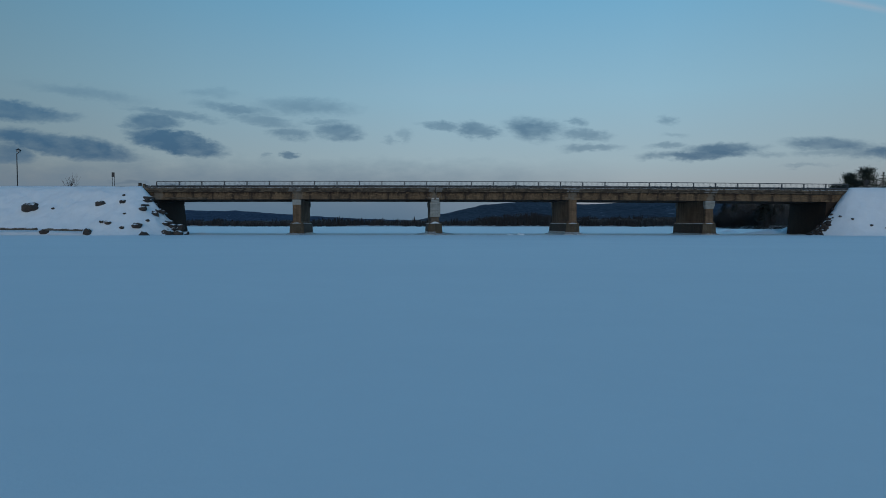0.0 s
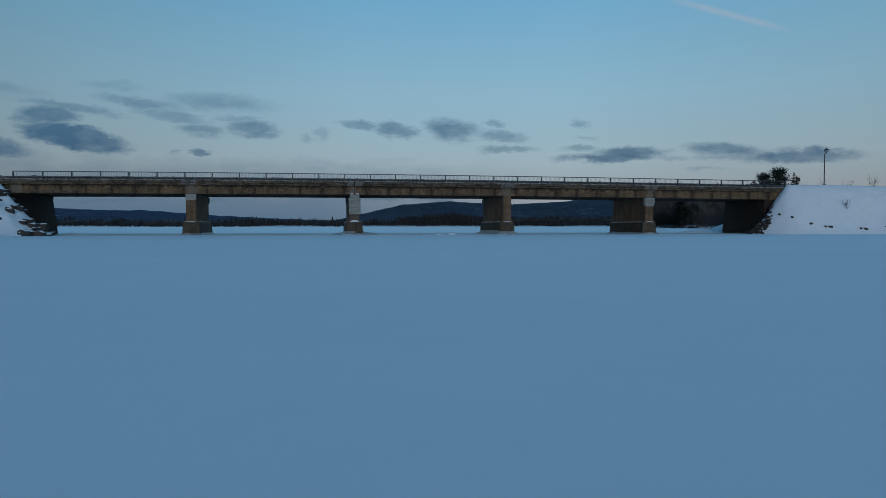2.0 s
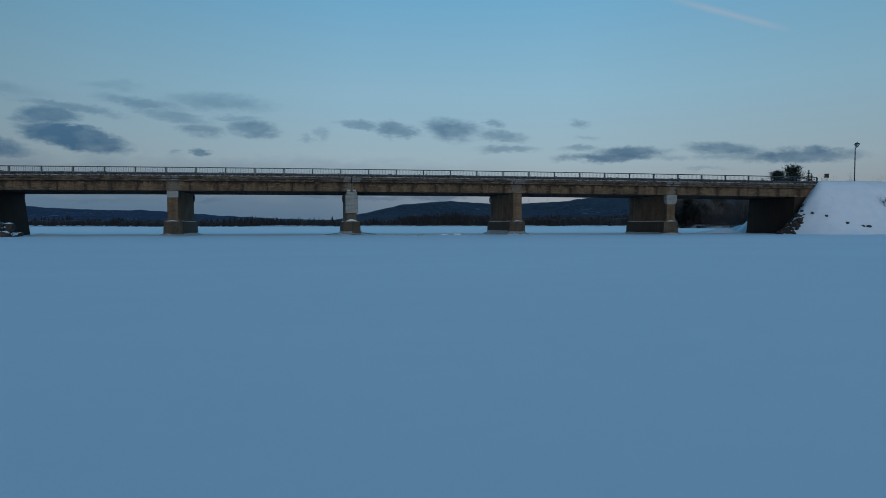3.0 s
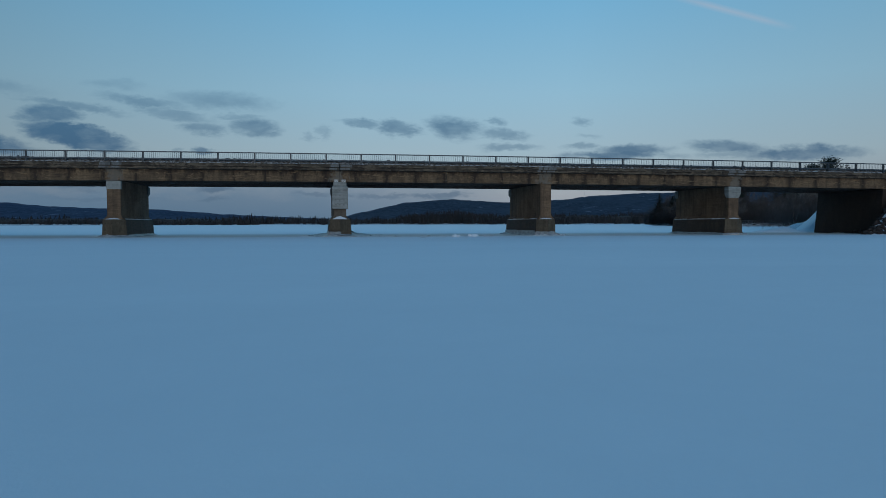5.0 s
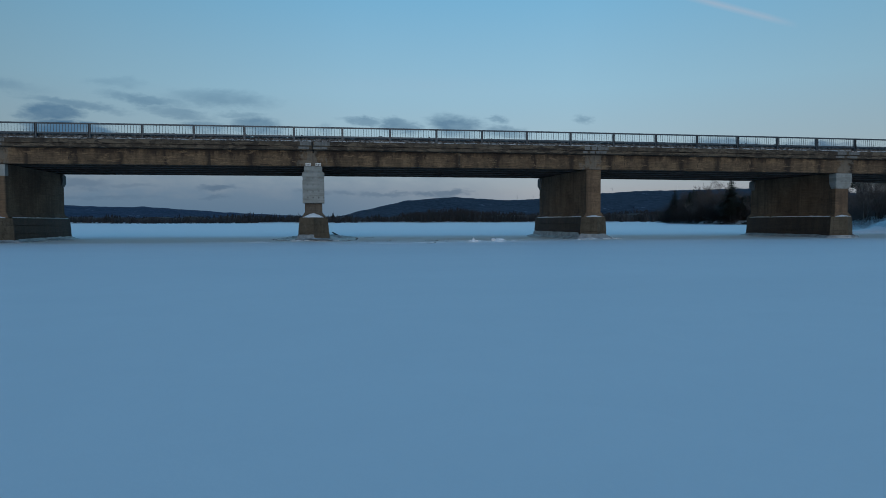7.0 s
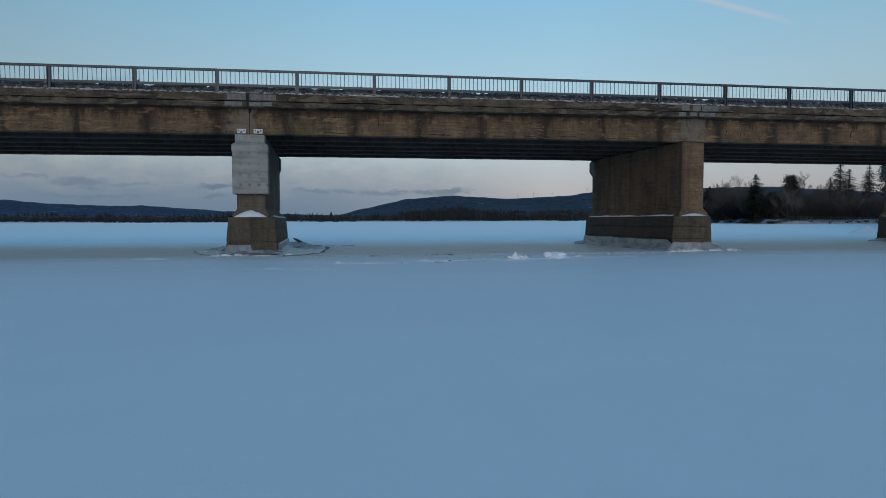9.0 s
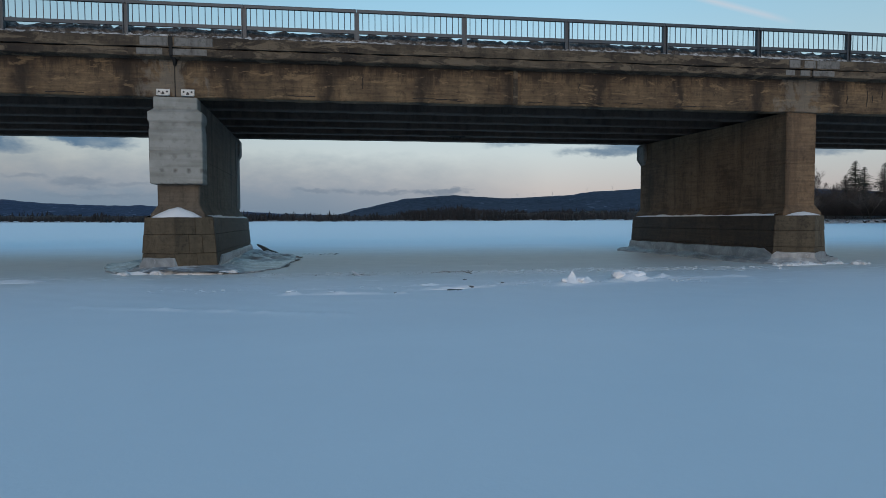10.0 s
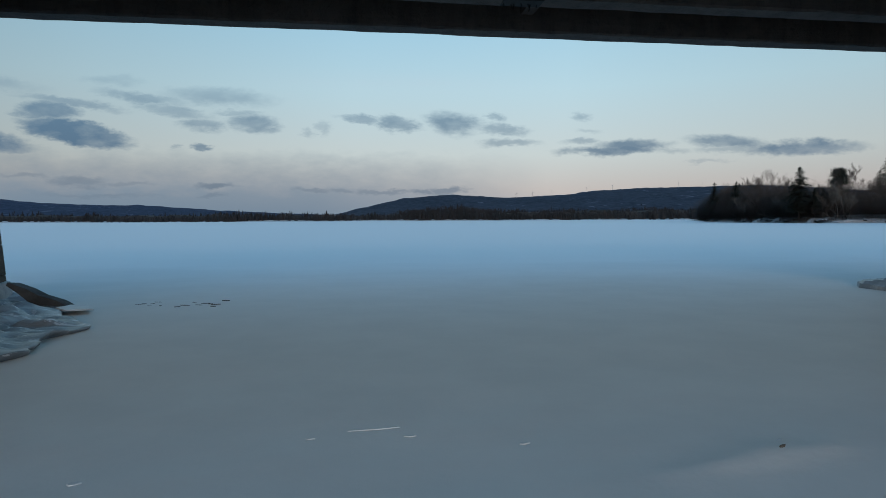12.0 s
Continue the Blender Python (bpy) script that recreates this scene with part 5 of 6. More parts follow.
for x, y, s, high in ((6.35, -5.27, 0.231, 0.042), (6.75, -5.24, 0.190, 0.049), (7.15, -5.05, 0.177, 0.042), (5.95, -5.25, 0.136, 0.028), (4.25, -5.30, 0.109, 0.028), (3.5, -5.62, 0.095, 0.035), (6.2, -4.42, 0.163, 0.028), (6.8, -4.42, 0.136, 0.021), (7.75, -4.5, 0.122, 0.035), (7.4, -4.9, 0.136, 0.028), (3.9, -4.75, 0.136, 0.017), (4.6, -4.78, 0.163, 0.014), (2.9, -4.8, 0.136, 0.014)):
    heap("crust_lump", (x, y, river_height(x, y) - 0.012), s * 1.1, s * 0.34, high * 0.62, x * 7.3, "low white lump of broken snow crust", sharp=0.5, group="lifted crust lumps")
for x, y, s in ((10.6, -4.1, 0.20), (10.9, -4.05, 0.26), (11.15, -4.0, 0.16), (9.45, -4.75, 0.10), (9.05, -4.85, 0.08)):
    boulder((x, y, 0.10), s, int(x * 40), 0.55, MAT_SNOW, "angular white snow chunk on the ice", "snow chunks", "snow_chunk", "snow")
# the line of grit and ice chips shed below the deck edge
rng = random.Random(12)
for i in range(260):
    x, y = rng.uniform(2.4, 16.8), rng.gauss(-1.45, 0.42)
    s = rng.uniform(0.008, 0.024) if rng.random() < 0.85 else rng.uniform(0.03, 0.05)
    dark = rng.random() < 0.45
    s *= 0.8 if dark else 0.9
    ice_plate((x, y, river_height(x, y) + s * 0.15), s, rng.uniform(-12, 12), rng.uniform(-25, 25), 200 + i, MAT_DIRT if dark else MAT_SNOW, "small dark chunk of frozen dirt on ice" if dark else "small pale ice chip", s * (0.8 if dark else 0.35), "chips below the deck edge", "dirt_chunk" if dark else "ice_chip", "debris", rng.uniform(0.2, 0.5))
def crumbs(name, spots, material, label):
    """Many little flat lumps lying on the ice, as one mesh; spots are (x, y, length, breadth, height)."""
    rng = random.Random(name)
    verts, faces = [], []
    for x, y, a, b, h in spots:
        z, n, turn = river_height(x, y), len(verts), rng.uniform(-0.4, 0.4)
        for i in range(6):
            t, k = 2 * math.pi * i / 6 + rng.uniform(-0.3, 0.3), rng.uniform(0.7, 1.2)
            px, py = a * k * math.cos(t), b * k * math.sin(t)
            px, py = px * math.cos(turn) - py * math.sin(turn), px * math.sin(turn) + py * math.cos(turn)
            verts += [(x + px, y + py, z - 0.006), (x + px * 0.55, y + py * 0.55, z + h * rng.uniform(0.6, 1.1))]
        faces += [(n + 2 * i, n + (2 * i + 2) % 12, n + (2 * i + 3) % 12, n + 2 * i + 1) for i in range(6)] + [tuple(n + 2 * i + 1 for i in range(6))]
    return tagged(link_mesh(name, verts, faces, material), label, "debris", kind="stuff")


spots = [(rng.uniform(2.2, 8.4), rng.gauss(-1.35, 0.30), s * 1.6, s, s * 0.8) for s in (rng.uniform(0.006, 0.024) for _ in range(420))]
spots += [(rng.uniform(8.2, 16.5), rng.gauss(-1.35, 0.38), s * 2.2, s * 0.8, s * 0.55) for s in (rng.uniform(0.012, 0.05) for _ in range(620))]
spots += [(rng.uniform(0.5, 6.5), rng.gauss(-4.65, 0.22), s * 3.0, s * 0.8, s * 0.35) for s in (rng.uniform(0.015, 0.045) for _ in range(46))]
spots += [(rng.uniform(7.4, 12.5), rng.gauss(-4.35, 0.30), s * 2.0, s * 0.8, s * 0.5) for s in (rng.uniform(0.015, 0.06) for _ in range(150))]
crumbs("snow_crumbs", [(x, y, a * 0.5, b * 0.5, h * 0.42) for x, y, a, b, h in spots], MAT_SHEETICE, "white crumbs of snow and ice strewn on the river ice")
spots = [(rng.uniform(2.2, 9.5), rng.gauss(-1.30, 0.22), s * 1.5, s, s * 0.7) for s in (rng.uniform(0.006, 0.020) for _ in range(240))]
spots += [(rng.gauss(5.02, 0.12), rng.gauss(-1.78, 0.12), s * 1.5, s, s * 0.6) for s in (rng.uniform(0.006, 0.018) for _ in range(110))]
spots += [(rng.gauss(7.2, 0.28), rng.gauss(-1.36, 0.10), s * 1.5, s, s * 0.9) for s in (rng.uniform(0.006, 0.024) for _ in range(130))]
crumbs("dirt_crumbs", [(x, y, a * 0.6, b * 0.6, h * 0.6) for x, y, a, b, h in spots], MAT_GRIT, "dark grit and crumbs of frozen dirt on the river ice")
bm = bmesh.new()
for a, b, r0, r1 in (((4.60, -1.72, 0.10), (4.68, -1.84, 0.07), 0.022, 0.030), ((4.68, -1.84, 0.07), (4.76, -1.98, 0.03), 0.030, 0.026), ((4.76, -1.98, 0.03), (4.79, -2.03, 0.0), 0.026, 0.016)):
    add_tube(bm, a, b, r0, r1, 7)
tagged(part("ice_finger", bm, MAT_SHEETICE), "pale finger of broken ice stuck in the snow", "ice")
for i in range(60):
    cx = rng.choice((6.98, 7.1, 7.5, 7.6, 4.75))
    x, y = cx + rng.gauss(0, 0.13), (-1.33 if cx > 5 else -1.9) + rng.gauss(0, 0.11)
    s = rng.uniform(0.015, 0.055)
    ice_plate((x, y, river_height(x, y) + s * 0.4), s, rng.uniform(-55, 55), rng.uniform(0, 360), 1000 + i, MAT_DIRT if i % 3 else MAT_SHEETICE, "sharp splinter of dirty ice", 0.010, "splinters of dirty ice", "ice_splinter", "ice", rng.uniform(0.15, 0.4))
for i in range(16):
    x, y = rng.uniform(2.5, 3.9), rng.gauss(8.55, 0.2)
    ice_plate((x, y, 0.010), rng.uniform(0.03, 0.10), rng.uniform(-2, 2), rng.uniform(-25, 25), 950 + i, MAT_DARKICE, "dark crack in the bare ice", 0.012, "cracks by the pier", "ice_crack", "ice", 0.09)
for x, y, s, turn, tilt in ((7.02, -1.42, 0.07, 20, 48), (7.12, -1.45, 0.06, 80, 55), (7.2, -1.42, 0.05, 140, 40), (7.52, -2.2, 0.08, -40, 24), (7.47, -2.05, 0.09, -52, 20), (7.45, -1.5, 0.06, 10, 45), (7.6, -1.5, 0.05, 60, 50), (5.42, -1.9, 0.05, 0, 10), (8.67, 0.93, 0.05, 30, 14)):
    ice_plate((x, y, 0.035 + s * 0.25), s, tilt, turn, int(s * 777 + x * 10), MAT_DIRT if x > 7.3 else MAT_SHEETICE, "broken shard of dirty ice", 0.012, "ice shards", "ice_shard", "ice", 0.2)
for x, y, s, narrow in ((6.25, 1.75, 0.18, 0.09), (5.85, 1.62, 0.05, 0.25), (6.5, 1.58, 0.05, 0.3), (4.65, 1.1, 0.05, 0.6), (7.2, 1.35, 0.04, 0.5), (8.77, 1.1, 0.03, 0.5)):
    ice_plate((x, y, river_height(x, y) + 0.006), s, 0.6, 4, int(x * 31), MAT_SHEETICE, "thin streak of drifted snow", 0.006, "snow streaks", "snow_streak", "snow", narrow)


# ---- boulders on the banks ----
def on_left(x, y, size, seed, **kw):
    return boulder((x, y, left_bank_height(x, y) + 0.05 * size), size, seed, **kw)


LEFT_ROCKS = [(-50.2, -4.6, 0.85), (-41.9, -3.9, 0.55), (-39.3, -3.5, 0.42), (-36.6, -4.1, 0.42), (-35.5, -3.2, 0.45), (-36.2, -6.6, 0.55), (-39.6, -6.8, 0.38), (-40.4, -6.6, 0.33), (-34.7, -8.0, 0.6), (-34.1, -3.6, 0.4), (-33.4, -3.0, 0.55),
              (-33.2, -5.2, 0.7), (-32.8, -7.2, 0.75), (-32.4, -4.2, 0.8), (-33.0, -2.0, 0.75), (-33.6, 0.2, 0.8), (-34.6, 2.4, 0.7), (-35.0, 1.2, 0.6), (-34.2, -1.0, 0.4), (-36.9, -2.4, 0.35), (-39.6, -2.6, 0.2), (-38.3, -5.2, 0.2), (-37.6, -7.4, 0.25), (-47.4, -4.6, 0.2), (-35.6, -5.1, 0.25), (-34.9, 4.8, 0.7), (-35.2, 7.0, 0.75), (-34.3, -0.6, 0.95), (-33.2, 0.9, 0.85), (-32.6, -1.2, 0.6), (-33.9, -2.9, 0.6), (-35.2, -1.9, 0.5), (-36.0, -0.6, 0.55), (-31.9, -3.0, 0.45), (-31.6, 0.3, 0.5)]
for n, (x, y, s) in enumerate(LEFT_ROCKS):
    on_left(x, y, s, n + 3)
rng = random.Random(18)
for n in range(16):
    x, y = rng.uniform(-37.5, -33.0), rng.uniform(-4.5, 0.8)
    on_left(x, y, rng.uniform(0.2, 0.45), 400 + n)
for n, (x, s) in enumerate(((-46.2, 0.5), (-41.1, 0.55))):
    boulder((x, -8.4, max(0.2, left_bank_height(x, -8.4)) + 0.1), s, 70 + n, 0.9)
rng = random.Random(8)
for n in range(165):
    if n < 120:
        # down the corner of the bank in front of the abutment
        r, turn = 1 - abs(rng.gauss(0, 0.20)) - 0.01, radians(rng.uniform(-2, 30))
        y = -0.4 - 6.6 * r * math.sin(turn)
        x = 55.2 - (6.6 - 3.3 * max(0.0, min(1.0, (y + 1.6) / 2.2))) * r * math.cos(turn)
    else:
        y = rng.uniform(-0.6, 4.6)
        x = 55.2 - (6.6 - 3.3 * max(0.0, min(1.0, (y + 1.6) / 2.2))) + 0.05 + abs(rng.gauss(0, 0.9))
    boulder((x, y, right_bank_height(x, y) + 0.02), rng.uniform(0.10, 0.30), 440 + n, 0.75, MAT_RUBBLE, "dark broken stone of the bank below the abutment", "stones below the abutment")
for n, (x, y, s) in enumerate(((53.0, -4.2, 0.18), (54.6, -5.4, 0.22), (56.2, -5.8, 0.20), (56.8, -5.9, 0.24), (60.8, -6.0, 0.22), (61.4, -6.1, 0.26), (64.5, -5.9, 0.2), (52.2, -3.0, 0.22))):
    boulder((x, y, right_bank_height(x, y) + 0.0), s, 160 + n)
bm = bmesh.new()
for a, b, r in (((-80, -9.2, 0.85), (-58, -9.2, 0.8), 0.17), ((-58, -9.2, 0.8), (-46.6, -9.1, 0.76), 0.16), ((-45.6, -9.1, 0.72), (-41.4, -9.0, 0.62), 0.14)):
    add_tube(bm, a, b, r, r * 0.9, 7)
tagged(part("log_boom", bm, MAT_LOG), "long weathered log lying along the foot of the bank", "log")


# ---- road ends, lamps and signs ----
def road_height(x, y):
    return (left_bank_height if x < 0 else right_bank_height)(x, 4.3) * 0 + 6.02 + (0.0 if x < 0 else -0.012 * max(0, x - 62))


for name, x0, x1 in (("road_left", -380, -38.2), ("road_right", 55.3, 400)):
    tagged(grid(name, steps(x0, x1, 3.0), [1.0, 3.0, 5.0, 7.6], lambda x, y: road_height(x, y) + 0.33, MAT_DIRTYSNOW), "snow-dusted road on the embankment", "road", kind="structure")


def street_lamp(x, y, z, high):
    p = thing("street_lamp", "black lantern street lamp on a thin pole", "street lamp", "lantern lamps by the road", at=(x, y, z))
    bm = bmesh.new()
    add_tube(bm, (0, 0, -0.5), (0, 0, high - 0.95), 0.075, 0.06, 10)
    add_tube(bm, (0, 0, -0.1), (0, 0, 0.5), 0.13, 0.10, 10)
    part("pole", bm, MAT_BLACK, p)
    bm = bmesh.new()
    add_tube(bm, (0, 0, high - 0.98), (0.02, 0, high - 0.80), 0.06, 0.05, 8)
    add_tube(bm, (0.02, 0, high - 0.82), (0.26, 0, high - 0.72), 0.045, 0.04, 8)
    add_tube(bm, (0.26, 0, high - 0.74), (0.26, 0, high - 0.62), 0.04, 0.10, 8)
    part("arm", bm, MAT_BLACK, p)
    bm = bmesh.new()
    add_prism(bm, [(0.26 + 0.13 * a, 0.13 * b) for a, b in ((-1, -1), (1, -1), (1, 1), (-1, 1))], high - 0.62, high - 0.30, [(0.26 + 0.20 * a, 0.20 * b) for a, b in ((-1, -1), (1, -1), (1, 1), (-1, 1))])
    lantern = part("lantern", bm, MAT_LAMPGLASS, p, "frosted glass lantern")
    for a, b in ((-1, -1), (1, -1), (1, 1), (-1, 1)):
        bm = bmesh.new()
        add_tube(bm, (0.26 + 0.135 * a, 0.135 * b, high - 0.63), (0.26 + 0.205 * a, 0.205 * b, high - 0.29), 0.022, 0.022, 5)
        part("lantern_bar", bm, MAT_BLACK, lantern)
    bm = bmesh.new()
    add_prism(bm, [(0.26 + 0.29 * a, 0.29 * b) for a, b in ((-1, -1), (1, -1), (1, 1), (-1, 1))], high - 0.31, high - 0.08, [(0.26 + 0.05 * a, 0.05 * b) for a, b in ((-1, -1), (1, -1), (1, 1), (-1, 1))])
    add_tube(bm, (0.26, 0, high - 0.09), (0.26, 0, high + 0.06), 0.035, 0.012, 8)
    part("lantern_roof", bm, MAT_BLACK, p)
    return p


street_lamp(-61.0, 9.5, 6.3, 6.15)
street_lamp(68.5, 9.5, 6.3, 6.15)


def marker_sign(x, y, z, w, h, legs, high):
    p = thing("road_sign", "small dark road marker on thin steel legs", "road sign", at=(x, y, z))
    for dx in legs:
        bm = bmesh.new()
        add_tube(bm, (dx, 0, -0.5), (dx, 0, high), 0.035, 0.035, 6)
        part("leg", bm, MAT_STEEL, p)
    bm = bmesh.new()
    add_box(bm, -w / 2, w / 2, -0.055, -0.037, high - h, high, 0.004)
    part("board", bm, MAT_BLACK, p)


marker_sign(-45.3, 6.0, 6.3, 0.42, 0.62, (-0.14, 0.14), 2.35)
marker_sign(64.2, 9.5, 6.3, 0.7, 0.55, (0.1,), 1.75)
bm = bmesh.new()
for dx, h in ((-0.3, 0.95), (0.25, 0.7)):
    add_box(bm, -38.6 + dx, -38.3 + dx, -0.25, 0.15, 6.0, 6.3 + h * 0.5, 0.03)
tagged(part("rail_end_block", bm, MAT_EDGE), "worn concrete end block of the railing", "concrete block")


# ---- trees ----
def spruce_data(seed, high, spread, sparse=0.0, taper=0.8):
    """Trunk and crown meshes of a spruce: whorls of drooping boughs set with many small sprays."""
    rng = random.Random(seed)
    bm = bmesh.new()
    add_tube(bm, (0, 0, -0.6), (0, 0, high * 0.55), 0.022 * high, 0.014 * high, 7)
    add_tube(bm, (0, 0, high * 0.55), (0, 0, high * 0.99), 0.014 * high, 0.003 * high, 6)
    verts, faces = [], []
    z = high * rng.uniform(0.10, 0.16) if not sparse else high * sparse
    bottom = z
    while z < high * 0.985:
        f = (z - bottom) / (high - bottom)
        reach = spread * (1 - f) ** taper * rng.uniform(0.65, 1.2) + 0.06
        if sparse:
            reach *= 0.45 + 0.9 * math.sin(math.pi * min(1, f * 0.9 + 0.1))
        for _ in range(14 if not sparse else 6):
            a = rng.uniform(0, 2 * math.pi)
            r = reach * rng.uniform(0.55, 1.1)
            count = max(3, int(r / 0.26))
            for i in range(count):
                g = (i + 0.6) / count
                d = r * g
                p = Vector((d * math.cos(a), d * math.sin(a), z - 0.28 * r * g * g + 0.12 * r * g))
                w = (0.24 + 0.28 * (1 - g) * min(1.0, r)) * (0.30 + 0.70 * min(1.0, 1.6 * (1 - f)))
                for _s in range(3):
                    q = p + Vector((rng.uniform(-w, w), rng.uniform(-w, w), rng.uniform(-0.10, 0.08)))
                    s, t = w * rng.uniform(0.7, 1.3), a + rng.uniform(-0.9, 0.9)
                    c, e = math.cos(t), math.sin(t)
                    n = len(verts)
                    verts.extend([q + Vector((-e * s * 0.5, c * s * 0.5, 0.02)), q + Vector((e * s * 0.5, -c * s * 0.5, -0.02)), q + Vector((c * s * 1.5, e * s * 1.5, -0.16 * s - rng.uniform(0, 0.12)))])
                    faces.append((n, n + 1, n + 2))
        z += high * 0.021 * rng.uniform(0.7, 1.4) * (1.6 if sparse else 1.0)
    return bm, verts, faces


def pine_data(seed, high, spread, limbs=64, tuft=1.0):
    """Trunk and crown meshes of an old pine: upswept limbs that carry separate round tufts of needles."""
    rng = random.Random(seed)
    bm = bmesh.new()
    add_tube(bm, (0, 0, -0.6), (0.2, 0, high * 0.6), 0.02 * high, 0.014 * high, 7)
    add_tube(bm, (0.2, 0, high * 0.6), (0.1, 0.1, high * 0.97), 0.014 * high, 0.004 * high, 6)
    verts, faces = [], []
    for _ in range(limbs):
        f = rng.uniform(0.0, 1.0) ** 0.8
        z, a = high * (0.38 + 0.58 * f), rng.uniform(0, 2 * math.pi)
        r = spread * (0.45 + 0.75 * math.sin(math.pi * (0.15 + 0.8 * (1 - f)))) * rng.uniform(0.3, 1.0) * (1 - 0.42 * f * f)
        tip = Vector((r * math.cos(a), r * math.sin(a), z + r * rng.uniform(0.1, 0.4)))
        add_tube(bm, (0.1, 0, z), tip, 0.05, 0.02, 4)
        size = rng.uniform(0.55, 1.1) * tuft
        for _s in range(int(95 * tuft)):
            d = Vector((rng.gauss(0, 1), rng.gauss(0, 1), rng.gauss(0, 0.55)))
            q = tip + d * size * 0.62
            s = rng.uniform(0.16, 0.34)
            e = Vector((rng.uniform(-1, 1), rng.uniform(-1, 1), rng.uniform(-0.3, 1))).normalized()
            k = e.orthogonal().normalized()
            n = len(verts)
            verts.extend([q + k * s * 0.4, q - k * s * 0.4, q + e * s * 1.4])
            faces.append((n, n + 1, n + 2))
    return bm, verts, faces


def spruce(seed, high, spread, sparse, at, label, pine=False, limbs=64, tuft=1.0, taper=0.8):
    bm, verts, faces = pine_data(seed, high, spread, limbs, tuft) if pine else spruce_data(seed, high, spread, sparse, taper)
    p = thing("spruce_tree", label, "tree", "trees of the wooded shore", at=at)
    part("trunk", bm, MAT_BARK, p)
    link_mesh("crown", verts, faces, MAT_NEEDLE, p)
    return p


def limb_lines(rng, a, way, length, radius, depth, out, lean=0.25):
    """Limbs as (start, end, radius, radius) segments, forking into ever finer twigs."""
    pieces = 3 if depth > 1 else 2
    for i in range(pieces):
        way = (way + Vector((rng.uniform(-lean, lean), rng.uniform(-lean, lean), rng.uniform(-0.05, 0.2)))).normalized()
        b = a + way * (length / pieces)
        r2 = radius * (1 - 0.28 * (i + 1) / pieces)
        out.append((a, b, radius, r2))
        a, radius = b, r2
        if depth > 0 and i >= (0 if depth < 3 else 1):
            for _ in range(2 if depth > 1 else 3):
                turn = Vector((rng.uniform(-1, 1), rng.uniform(-1, 1), rng.uniform(0.1, 0.7))).normalized()
                limb_lines(rng, a, (way * 0.75 + turn * 0.8).normalized(), length * rng.uniform(0.38, 0.6), radius * 0.5, depth - 1, out, 0.3)


def bare_tree(seed, high, at, material, label, lean=(0, 0), name="bare_tree", depth=3, stems=1):
    rng = random.Random(seed)
    lines = []
    for s in range(stems):
        off = Vector((rng.uniform(-0.5, 0.5), rng.uniform(-0.5, 0.5), -0.4)) * (0 if stems == 1 else 1)
        way = Vector((lean[0] + (rng.uniform(-0.35, 0.35) if stems > 1 else 0), lean[1] + (rng.uniform(-0.35, 0.35) if stems > 1 else 0), 1)).normalized()
        limb_lines(rng, off + Vector((0, 0, -0.3)), way, high * rng.uniform(0.55, 0.7), 0.013 * high if stems == 1 else 0.008 * high, depth, lines, 0.22)
    fit = high / max(b.z for a, b, ra, rb in lines)
    lines = [(a * fit, b * fit, ra, rb) for a, b, ra, rb in lines]
    p = thing(name, label, "tree", "trees of the wooded shore", at=at)
    for part_name, keep, mat in (("trunk", lambda r: r > 0.045, material), ("crown", lambda r: r <= 0.045, MAT_TWIG if material is not MAT_BIRCH else MAT_BIRCH)):
        verts, faces = [], []
        for a, b, ra, rb in lines:
            if not keep(ra):
                continue
            ra, rb = max(ra, 0.017), max(rb, 0.011)
            turn = (b - a).to_track_quat("Z", "Y").to_matrix()
            n = len(verts)
            for c, r in ((a, ra), (b, rb)):
                for i in range(3):
                    verts.append(c + turn @ Vector((r * math.cos(2.1 * i), r * math.sin(2.1 * i), 0)))
            for i in range(3):
                k = (i + 1) % 3
                faces.append((n + i, n + k, n + 3 + k, n + 3 + i))
        if faces:
            link_mesh(part_name, verts, faces, mat, p)
    return p


SPRUCE_LABEL = "dark green spruce with drooping boughs on the snowy shore"
PINE_LABEL = "tall sparse conifer with a bare lower trunk"
BARE_LABEL = "leafless grey-brown tree with fine twigs"
PALE_LABEL = "leafless pale-barked tree leaning over the shore"
spruces = [spruce(11, 13.6, 4.6, 0.0, (123.8, 150, 1.6), SPRUCE_LABEL, taper=0.62), spruce(12, 13.6, 2.8, 0.0, (146, 212, 1.6), SPRUCE_LABEL), spruce(13, 18.5, 5.6, 0.0, (163, 163, 1.6), SPRUCE_LABEL, taper=0.6), spruce(14, 14.2, 4.1, 0.0, (120.2, 83.5, 1.6), SPRUCE_LABEL), spruce(15, 15.3, 2.1, 0.0, (116, 84, 1.6), "broad dark pine above the bridge end", pine=True, limbs=58, tuft=1.2)]
bares = [bare_tree(21, 10, (131, 165, 1.6), MAT_BARK, BARE_LABEL, depth=4), bare_tree(22, 16.0, (141, 190, 1.6), MAT_BARK, BARE_LABEL, stems=6, depth=4), bare_tree(23, 9.6, (132, 143, 1.2), MAT_BIRCH, PALE_LABEL, (-0.35, -0.1)), bare_tree(24, 8.6, (129, 143.5, 1.2), MAT_BIRCH, PALE_LABEL, (0.3, -0.2), stems=2), bare_tree(27, 14.2, (133.5, 146, 1.6), MAT_BARK, "round-crowned leafless tree with a dark trunk", depth=4, stems=3)]


def top_of(ob):
    return max(v.co.z for child in ob.children for v in child.data.vertices)


def again(source, x, y, size, turn):
    return copy_thing(source, pose(x, y, 1.6, 0, 0, turn) @ Matrix.Scale(size, 4))


